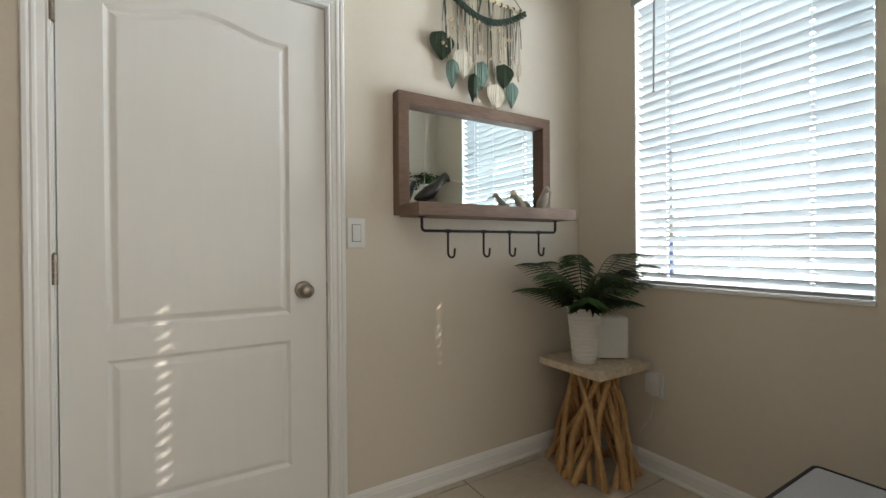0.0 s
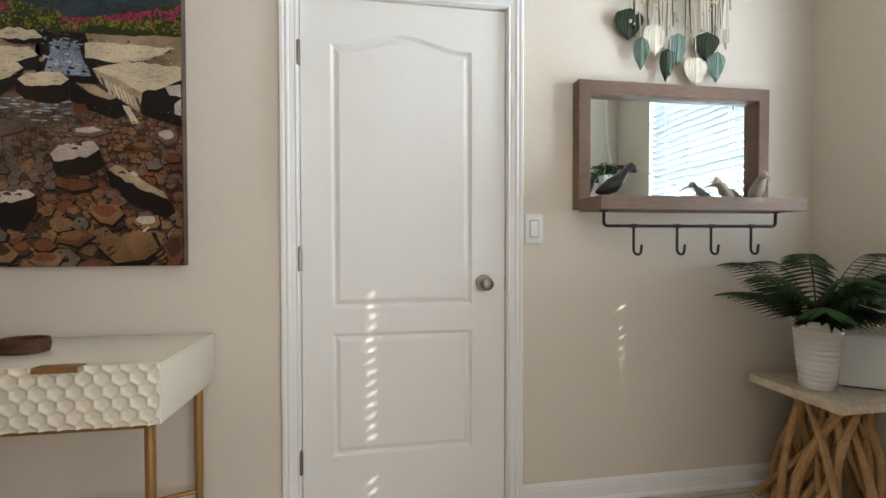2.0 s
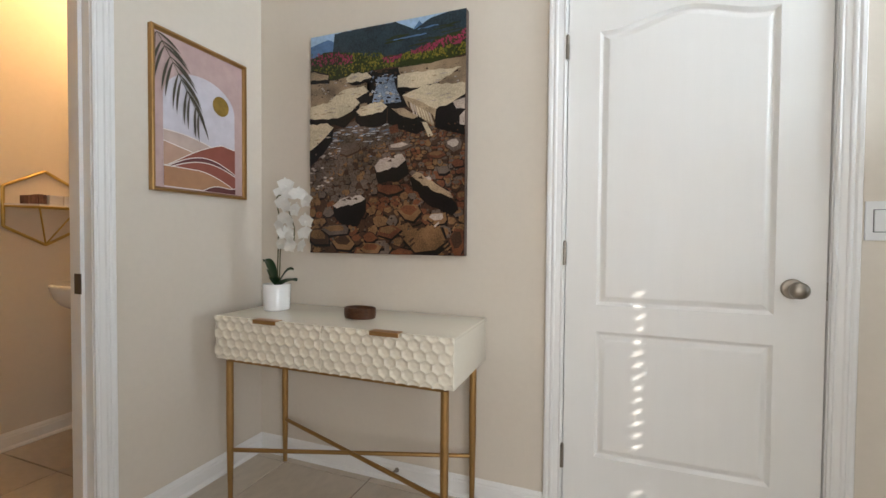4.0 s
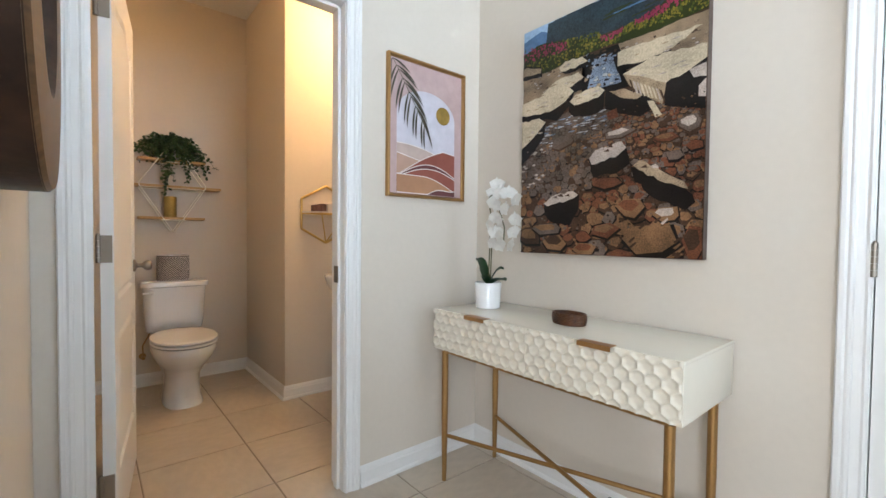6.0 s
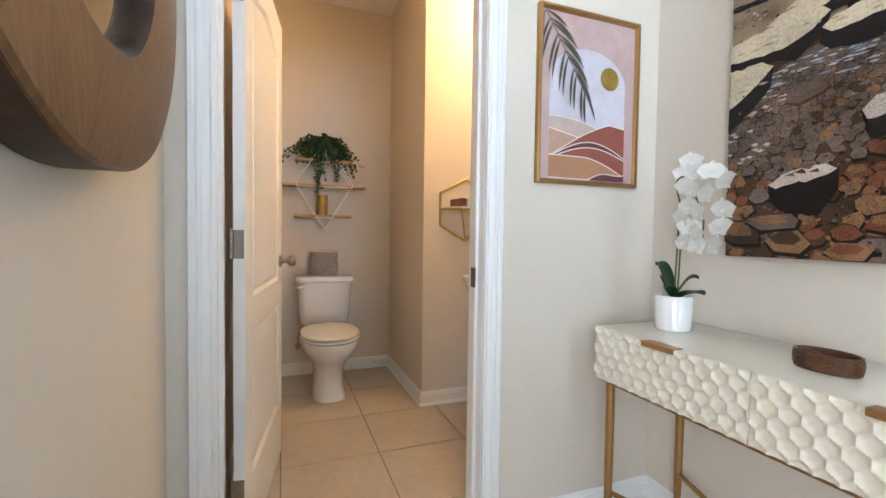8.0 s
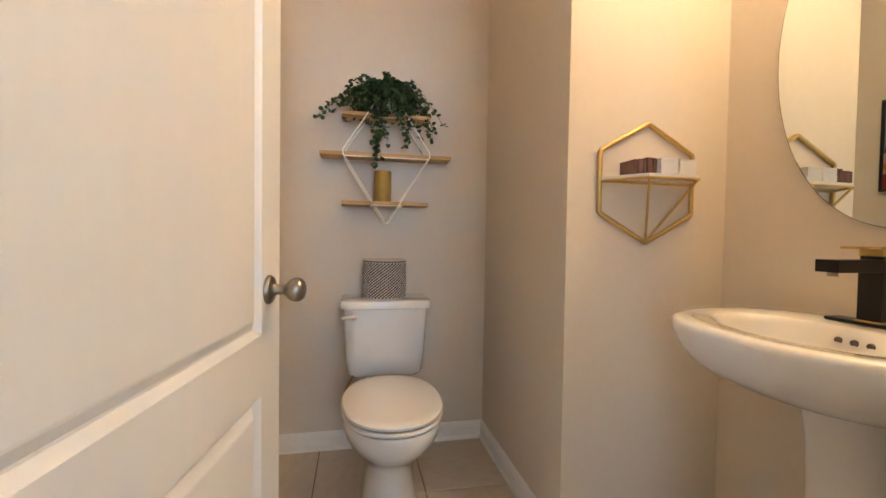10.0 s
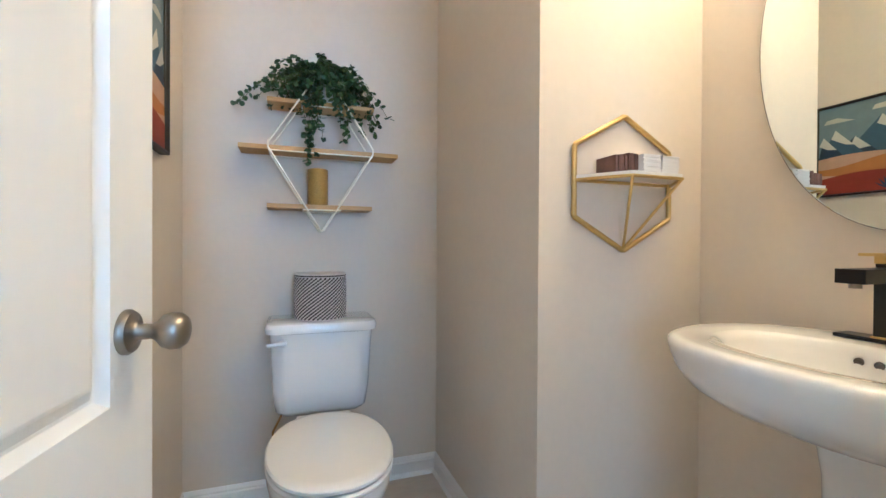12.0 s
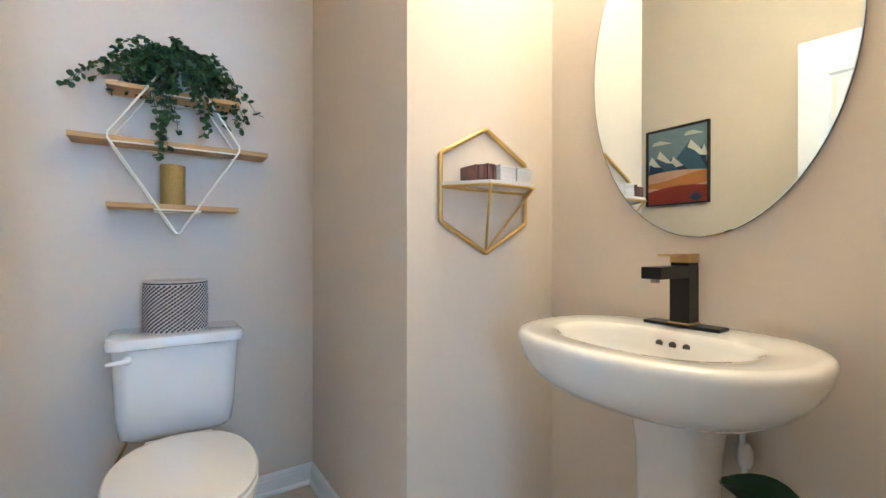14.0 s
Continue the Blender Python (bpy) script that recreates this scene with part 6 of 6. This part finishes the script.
def trailing_plant():
    px, py, pz = PBACK + 0.068, 0.635, 1.6122
    e = empty("trailing_plant", (px, py, pz))
    bm = bmesh.new()
    lathe(bm, [(0, 0), (0.038, 0), (0.042, 0.004), (0.050, 0.085), (0.048, 0.088), (0.045, 0.083), (0, 0.08)], 32, m=Matrix.Translation((px, py, pz)))
    tagged(ob_from(bm, "pot", CERAMIC_MATT, e, True), "small pale grey pot")
    rnd = random.Random(17)
    vines, leaves = bmesh.new(), bmesh.new()

    def leaflet(m, s):
        rows = []
        for i in range(4):
            t = i / 3
            w = s * 0.55 * math.sin(math.pi * (0.15 + 0.75 * t))
            rows.append([m @ Vector((s * t, -w, 0.1 * s)), m @ Vector((s * t, 0, 0)), m @ Vector((s * t, w, 0.1 * s))])
        ring_strip(leaves, rows, closed=False)

    runs = []
    for q in range(92):
        a = rnd.uniform(0, 2 * math.pi)
        runs.append((a, rnd.uniform(0.06, 0.22), rnd.uniform(0.04, 0.12), rnd.uniform(0.02, 0.12)))
    for side, reach, drop in ((-1, 0.34, 0.03), (-1, 0.30, 0.05), (-1, 0.24, 0.0), (1, 0.24, 0.05), (1, 0.27, 0.06), (1, 0.20, 0.10), (1, 0.17, 0.12), (1, 0.23, 0.09), (-1, 0.19, 0.05)):
        runs.append((math.pi / 2 * side + rnd.uniform(-0.3, 0.3), reach, 0.075, 0.075 + drop))
    for dy, drop in ((-0.055, 0.24), (-0.03, 0.22), (-0.045, 0.19), (-0.07, 0.17), (0.085, 0.15), (0.10, 0.13), (0.06, 0.09), (-0.01, 0.15), (-0.05, 0.25), (0.19, 0.11), (-0.02, 0.10)):
        runs.append((None, dy, 0.07, drop))
    for a, reach, up, drop in runs:
        pts = []
        for i in range(13):
            s = i / 12
            if a is None:
                x = px + 0.02 + 0.055 * min(1, s * 2.5)
                y = py + reach * min(1, s * 1.8) + 0.008 * math.sin(9 * s + reach * 90)
                z = pz + 0.085 + up * 0.5 * math.sin(math.pi * min(1, s * 2)) * (s < 0.5) - (drop + 0.085) * max(0, s - 0.28) / 0.72
            else:
                x = px + reach * s * math.cos(a) * 0.75
                y = py + reach * s * math.sin(a)
                z = pz + 0.075 + up * math.sin(math.pi * min(1, s * 0.85 + 0.05)) - drop * s * s
            pts.append(Vector((max(PBACK + 0.012, x), y, z)))
        tube(vines, pts, 0.0011, 5)
        for i in range(1, 13):
            for w in range(3):
                m = Matrix.Translation(pts[i] + Vector((rnd.uniform(0, 0.008), rnd.uniform(-0.007, 0.007), rnd.uniform(-0.006, 0.006)))) @ pose(0, 0, 0, rnd.uniform(-70, 70), rnd.uniform(-20, 80), rnd.uniform(0, 360))
                leaflet(m, rnd.uniform(0.014, 0.022))
    for v in list(leaves.verts) + list(vines.verts):
        v.co.x = max(PBACK + 0.003, v.co.x)
    ob_from(vines, "vine", STEM, e, True)
    tagged(ob_from(leaves, "foliage", LEAF_VINE, e, True), "small round dark green leaves", kind="stuff")
    win_children_world(e)
    return tagged(e, "dark green trailing plant hanging over the top board", "plant")


trailing_plant()


def hex_shelf():
    e = empty("hexagon_shelf")
    x, cy, cz = PJOG_X + 0.009, 1.434, 1.230
    hw, top, side = 0.172, 0.196, 0.100
    pts6 = [(cy, cz + top), (cy + hw, cz + side), (cy + hw, cz - side), (cy, cz - top), (cy - hw, cz - side), (cy - hw, cz + side)]
    bm = bmesh.new()
    pts = []
    for i in range(6):
        a, b = Vector((x, *pts6[i])), Vector((x, *pts6[(i + 1) % 6]))
        pts += [a.lerp(b, s) for s in (0.02, 0.5, 0.98)]
    tube(bm, pts, 0.0078, 10, closed=True)
    ob_from(bm, "frame", GOLD, e, True)
    zs = 1.236
    front = [(x + 0.125, cy - 0.085), (x + 0.125, cy + 0.085)]
    bm = bmesh.new()
    out = [(x + 0.004, cy - hw), *front, (x + 0.004, cy + hw)]
    ring_strip(bm, [[Vector((u, v, z)) for u, v in out] for z in (zs, zs + 0.008)], cap0=True, cap1=True)
    ob_from(bm, "board", MARBLE, e)
    bm = bmesh.new()
    for a, b in zip(out, out[1:]):
        tube(bm, [(*a, zs - 0.005), (*b, zs - 0.005)], 0.0045, 8)
    for u, v in front:
        tube(bm, [(u, v, zs - 0.004), (x, cy, cz - top + 0.004)], 0.0042, 8)
    tube(bm, [(x, cy - hw, zs - 0.005), (x, cy + hw, zs - 0.005)], 0.0045, 8)
    ob_from(bm, "brace", GOLD, e, True)
    tagged(e, "gold metal hexagon wall shelf with a white board", "wall shelf")
    # cards on the board
    for q, (y0, wd, mt, dz, name, label) in enumerate(((1.318, 0.040, PAPER_BROWN, 0.045, "card_stack", "stack of brown printed cards standing on the hexagon shelf"), (1.3615, 0.034, PAPER_BROWN, 0.052, "card_stack", "stack of dark brown cards standing on the hexagon shelf"), (1.399, 0.060, PAPER, 0.050, "card_stack", "white card stack on the hexagon shelf"), (1.4625, 0.060, PAPER, 0.049, "card_stack", "white card stack on the hexagon shelf"))):
        bm = bmesh.new()
        rnd = random.Random(q)
        layers = 12
        for i in range(layers):
            if mt is PAPER_BROWN:
                cuboid(bm, (x + 0.020 + rnd.uniform(0, 0.003), y0 + wd * i / layers, zs + 0.0083), (x + 0.095 + rnd.uniform(0, 0.004), y0 + wd * (i + 0.85) / layers, zs + 0.0083 + dz * rnd.uniform(0.93, 1)))
            else:
                cuboid(bm, (x + 0.018 + rnd.uniform(0, 0.004), y0 + rnd.uniform(0, 0.002), zs + 0.0083 + dz * i / layers), (x + 0.108 + rnd.uniform(0, 0.004), y0 + wd, zs + 0.0083 + dz * (i + 0.88) / layers))
        tagged(ob_from(bm, name, mt), label, "cards", "card stacks on the hexagon shelf")
    return e


hex_shelf()


def oval_mirror():
    cx, cz, rx, rz = -2.128, 1.572, 0.316, 0.492
    e = empty("oval_mirror")
    k = 96
    ring = lambda f, y: [Vector((cx + (rx + f) * math.cos(2 * math.pi * i / k), y, cz + (rz + f) * math.sin(2 * math.pi * i / k))) for i in range(k)]
    bm = bmesh.new()
    ring_strip(bm, [ring(0, NORTH - 0.008), ring(0, NORTH - 0.014), ring(-0.002, NORTH - 0.0145)], cap0=True, cap1=True)
    ob_from(bm, "glass", MIRROR, e)
    bm = bmesh.new()
    ring_strip(bm, [ring(0.0004, NORTH - 0.008), ring(0.0012, NORTH - 0.008), ring(0.0012, NORTH - 0.0142), ring(0.0004, NORTH - 0.0142)])
    ob_from(bm, "edge", DARKHOLE, e, True)
    boxes("mount", BLACKMETAL, [((cx - 0.1, NORTH - 0.0085, cz - 0.1), (cx + 0.1, NORTH - 0.0005, cz + 0.1))], 0, e)
    return tagged(e, "frameless oval mirror above the pedestal sink", "mirror")


oval_mirror()


def sink():
    cx, cy, zr = -2.116, 1.490, 0.853
    e = empty("pedestal_sink", (cx, 1.6, 0))
    k = 72

    def ring(rx, yf, yb, z, p_=2.35):
        pts = []
        for i in range(k):
            a = 2 * math.pi * i / k
            c, s = math.cos(a), math.sin(a)
            yy = yb if s > 0 else yf
            pp = 2.5 if s > 0 else p_
            pts.append(Vector((cx + rx * math.copysign(abs(c) ** (2 / pp), c), cy + yy * math.copysign(abs(s) ** (2 / pp), s), z)))
        return pts

    bm = bmesh.new()
    yb = NORTH - 0.003 - cy
    rings = []
    for fx, fy, fb, dz in ((0.36, 0.28, 0.90, -0.148), (0.56, 0.50, 0.95, -0.142), (0.75, 0.72, 0.98, -0.124), (0.88, 0.87, 1.0, -0.096), (0.955, 0.95, 1.0, -0.064), (0.99, 0.99, 1.0, -0.034), (1.0, 1.0, 1.0, -0.018), (0.996, 0.995, 1.0, -0.009), (0.983, 0.978, 0.995, -0.003), (0.962, 0.952, 0.985, 0.0008), (0.92, 0.90, 0.96, 0.0016)):
        rings.append(ring(0.313 * fx, 0.249 * fy, yb * fb, zr + dz, 2.25))

    def basin(rx, yf, ybk, z):
        pts = []
        for i in range(k):
            a = 2 * math.pi * i / k
            c, s = math.cos(a), math.sin(a)
            pts.append(Vector((cx + rx * math.copysign(abs(c) ** (2 / 2.3), c), cy + (ybk if s > 0 else yf) * math.copysign(abs(s) ** (2 / 2.3), s), z)))
        return pts

    for rx, yf, ybk, dz in ((0.226, 0.176, 0.112, -0.0005), (0.216, 0.166, 0.105, -0.003), (0.208, 0.158, 0.100, -0.009), (0.202, 0.152, 0.096, -0.019), (0.190, 0.140, 0.088, -0.050), (0.165, 0.115, 0.073, -0.086), (0.11, 0.076, 0.048, -0.112), (0.03, 0.022, 0.02, -0.120)):
        rings.append(basin(rx, yf, ybk, zr + dz))
    ring_strip(bm, rings, cap0=True, cap1=True)
    ob_from(bm, "basin", CERAMIC, e, True)
    # solid discs, coloured dark for the shade inside the overflow holes
    bm = bmesh.new()
    for q in (-0.032, 0, 0.032):
        lathe(bm, [(0.0, 0.0015), (0.0058, 0.0015), (0.0075, 0.0022), (0.0085, 0.001), (0.0085, -0.003), (0.0, -0.003)], 16, m=pose(cx + q + 0.004, cy + 0.0915, zr - 0.033, 104, 0, 0))
    ob_from(bm, "overflow_hole", DARKHOLE, e, True)
    bm = bmesh.new()
    ped = lambda w, d, z: [Vector((cx + x, 1.615 + y, z)) for x, y in superellipse(0, 0, w, d, 48, 2.6)]
    ring_strip(bm, [ped(0.118, 0.105, 0.0), ped(0.118, 0.105, 0.02), ped(0.105, 0.095, 0.05), ped(0.088, 0.085, 0.18), ped(0.084, 0.085, 0.40), ped(0.090, 0.088, 0.58), ped(0.108, 0.098, 0.69)], cap0=True, cap1=True)
    ob_from(bm, "pedestal", CERAMIC, e, True)
    bm = bmesh.new()
    tube(bm, [(cx + 0.105, 1.745, 0.50), (cx + 0.105, 1.70, 0.50), (cx + 0.112, 1.69, 0.54), (cx + 0.105, 1.68, 0.72)], 0.006, 8)
    lathe(bm, [(0, 0), (0.012, 0.004), (0.017, 0.016), (0.017, 0.042), (0.010, 0.056), (0, 0.060)], 18, m=pose(cx + 0.112, 1.69, 0.545))
    tagged(ob_from(bm, "supply_valve", PLASTIC, e, True), "white supply valve")
    win_children_world(e)
    return tagged(e, "white oval pedestal sink below the oval mirror", "sink")


sink()


def faucet():
    fx, fy, fz = -2.127, 1.665, 0.8565
    e = empty("faucet", (fx, fy, fz))
    boxes("base_plate", BLACKFAUCET, [((fx - 0.092, fy - 0.026, fz - 0.002), (fx + 0.092, fy + 0.026, fz + 0.006))], 0.002, e)
    boxes("collar", GOLD, [((fx - 0.027, fy - 0.027, fz + 0.006), (fx + 0.027, fy + 0.027, fz + 0.010))], 0.001, e)
    boxes("body", BLACKFAUCET, [((fx - 0.024, fy - 0.024, fz + 0.010), (fx + 0.024, fy + 0.024, fz + 0.150)), ((fx - 0.024, fy - 0.150, fz + 0.122), (fx + 0.024, fy - 0.024, fz + 0.150))], 0.0015, e)
    bm = bmesh.new()
    lathe(bm, [(0, 0), (0.010, 0), (0.010, 0.010), (0, 0.010)], 16, m=Matrix.Translation((fx, fy - 0.132, fz + 0.113)))
    ob_from(bm, "aerator", NICKEL, e, True)
    bm = bmesh.new()
    cuboid(bm, (fx - 0.022, fy - 0.022, fz + 0.1502), (fx + 0.022, fy + 0.026, fz + 0.158), 0.0005, mi=1)
    cuboid(bm, (fx - 0.0235, fy - 0.024, fz + 0.158), (fx + 0.0235, fy + 0.028, fz + 0.180), 0.001)
    cuboid(bm, (fx - 0.020, fy - 0.085, fz + 0.174), (fx + 0.020, fy - 0.024, fz + 0.180), 0.001)
    tagged(ob_from(bm, "handle", [GOLD, BLACKFAUCET], e), "brushed gold lever")
    win_children_world(e)
    return tagged(e, "black square faucet with a gold lever on the sink", "faucet")


faucet()


def mountain_print():
    x0, x1, z0, z1 = -3.205, -2.810, 1.330, 1.830
    w, h = x1 - x0, z1 - z0
    f_ = w / 0.725
    to = lambda u, v, o: Vector((x1 - u, PSOUTH + 0.0005 + o, z0 + v))
    e = framed("framed_print", "flat-coloured mountain landscape print in a slim black frame", w, h, 0.012, 0.028, BLACKMETAL, to)
    mats = [ink("slate_sky", (0.18, 0.24, 0.28)), ink("snow", (0.62, 0.60, 0.55)), ink("navy_peak", (0.025, 0.045, 0.085)), ink("blue_peak", (0.06, 0.11, 0.17)), ink("pale_dune", (0.48, 0.31, 0.20)), ink("orange_dune", (0.40, 0.17, 0.045)), ink("brick_dune", (0.22, 0.035, 0.022)), ink("cloud", (0.52, 0.52, 0.47))]
    bm = bmesh.new()
    flat_shape(bm, to, [(0.008, 0.008), (w - 0.008, 0.008), (w - 0.008, h - 0.008), (0.008, h - 0.008)], 0.012, 0)
    peaks = [(0.055, 0.36, 0.20, 2), (0.20, 0.40, 0.24, 3), (0.40, 0.31, 0.16, 2), (0.56, 0.36, 0.20, 3), (0.66, 0.33, 0.15, 2)]
    for q, (u, v, b_, mi) in enumerate(peaks):
        u, b_ = u * f_, b_ * 0.75
        flat_shape(bm, to, [(max(0.009, u - b_), 0.19), (min(w - 0.009, u + b_), 0.19), (u, v)], 0.0124 + 0.0003 * q, mi)
        flat_shape(bm, to, [(u, v), (max(0.009, u - b_ * 0.55), v - (v - 0.19) * 0.55), (max(0.009, u - b_ * 0.30), v - (v - 0.19) * 0.5), (u - 0.02, v - 0.07), (u + 0.02, v - 0.045)], 0.01255 + 0.0003 * q, 1)
    for q, (mi, fn) in enumerate(((4, lambda u: 0.20 + 0.02 * math.sin(7 * u)), (5, lambda u: 0.175 + 0.025 * math.sin(9 * u + 1.5)), (4, lambda u: 0.125 + 0.02 * math.sin(8 * u + 3)), (6, lambda u: 0.085 + 0.035 * math.sin(6 * u + 0.6)))):
        flat_shape(bm, to, [(0.009, 0.009), (w - 0.009, 0.009)] + wave(0.009, w - 0.009, 30, fn)[::-1], 0.0145 + 0.0003 * q, mi)
    for u, v, s in ((0.09, 0.44, 0.06), (0.29, 0.41, 0.07)):
        flat_shape(bm, to, [(u - s, v - 0.012), (u + s, v - 0.010), (u + s * 0.8, v + 0.012), (u + s * 0.1, v + 0.016), (u - s * 0.3, v + 0.002)], 0.0128, 7)
    for q in range(7):
        a = radians(35 + 18 * q)
        flat_shape(bm, to, [(0.075, 0.012), (0.075 + 0.035 * math.cos(a) - 0.008, 0.012 + 0.035 * math.sin(a)), (0.075 + 0.075 * math.cos(a), 0.012 + 0.075 * math.sin(a)), (0.075 + 0.035 * math.cos(a) + 0.008, 0.012 + 0.035 * math.sin(a))], 0.0162 + 0.0001 * q, 2)
    ob_from(bm, "print", mats, e)
    return e


mountain_print()


def floor_plant():
    px, py = -1.72, 1.44
    e = empty("floor_plant", (px, py, 0))
    bm = bmesh.new()
    lathe(bm, [(0, 0), (0.085, 0), (0.09, 0.005), (0.11, 0.24), (0.106, 0.245), (0.10, 0.235), (0, 0.22)], 32, m=Matrix.Translation((px, py, 0)))
    ob_from(bm, "pot", CERAMIC_MATT, e, True)
    rnd = random.Random(9)
    for q in range(13):
        az, tilt_ = q * 139 % 360, rnd.uniform(12, 40)
        ln = rnd.uniform(0.13, 0.17)
        hz = rnd.uniform(0.42, 0.60)
        reach = 0.05 + 0.0030 * tilt_
        base = Vector((px + reach * math.cos(radians(az)), py + reach * math.sin(radians(az)), hz))
        bm = bmesh.new()
        tube(bm, [(px, py, 0.21), Vector((px, py, 0.21)).lerp(base, 0.6) + Vector((0, 0, 0.03)), base], 0.003, 6)
        m = Matrix.Translation(base) @ pose(0, 0, 0, rnd.uniform(-25, 25), -rnd.uniform(5, 30), az)
        rows = []
        for i in range(9):
            s = i / 8
            w = 0.045 * math.sin(math.pi * (0.06 + 0.92 * s)) ** 0.8
            rows.append([m @ Vector((ln * s, w * t, 0.03 * math.sin(2.2 * s) + 0.014 * abs(t) - 0.03 * s * s)) for t in (-1, -0.5, 0, 0.5, 1)])
        ring_strip(bm, rows, closed=False)
        for v in bm.verts:
            v.co.x, v.co.y = min(v.co.x, WEST - T_ - 0.012), min(v.co.y, NORTH - 0.012)
        ob_from(bm, "leaf", LEAF_DARK, e, True)
    win_children_world(e)
    return tagged(e, "leafy dark green plant standing beside the sink", "plant")


floor_plant()


def vanity_lamp():
    e = empty("vanity_lamp", (-2.12, NORTH, 2.54))
    boxes("plate", GOLD, [((-2.36, NORTH - 0.03, 2.51), (-1.88, NORTH - 0.001, 2.57))], 0.006, e, True)
    for q in (-2.30, -2.12, -1.94):
        bm = bmesh.new()
        tube(bm, [(q, NORTH - 0.03, 2.54), (q, 1.60, 2.54), (q, 1.60, 2.525)], 0.008, 10)
        lathe(bm, [(0, 2.525), (0.02, 2.525), (0.022, 2.54), (0, 2.542)], 16, m=Matrix.Translation((q, 1.60, 0)))
        ob_from(bm, "arm", GOLD, e, True)
    win_children_world(e)
    return tagged(e, "three-armed gold vanity lamp above the oval mirror", "wall lamp")


vanity_lamp()
boxes_strike = boxes("strike_plate", STEEL_DARK, [((WEST - 0.072, PD_Y1 - 0.0135, 0.885), (WEST - 0.035, PD_Y1 - 0.0121, 0.955))], 0)
structure(boxes_strike, "nickel strike plate on the doorway jamb", "strike plate")

# ---- floor tiles, each its own piece ----
def tile_mesh():
    bm = bmesh.new()
    s = TILE / 2 - 0.003
    cuboid(bm, (-s, -s, -0.008), (s, s, 0.0), 0.0)
    top = [e for e in bm.edges if all(abs(v.co.z) < 1e-6 for v in e.verts)]
    bmesh.ops.bevel(bm, geom=top, offset=0.0015, segments=1, affect="EDGES")
    me = bpy.data.meshes.new("tile")
    bm.to_mesh(me)
    bm.free()
    me.materials.append(TILEMAT)
    return me


TM = tile_mesh()
for i in range(-3, 10):
    for j in range(-9, 3):
        tx, ty = TILE_X + (i + 0.5) * TILE, TILE_Y + (j + 0.5) * TILE
        if tx < PBACK - 0.25 or (tx < WEST and ty < PSOUTH - 0.25) or (tx < -1.2 and ty < -0.2):
            continue
        tile = new("tile", TM)
        tile.matrix_world = pose(tx, ty, random.uniform(-0.0004, 0.0004), 0, 0, random.choice((0, 90, 180, 270)))
        tile.parent = floor
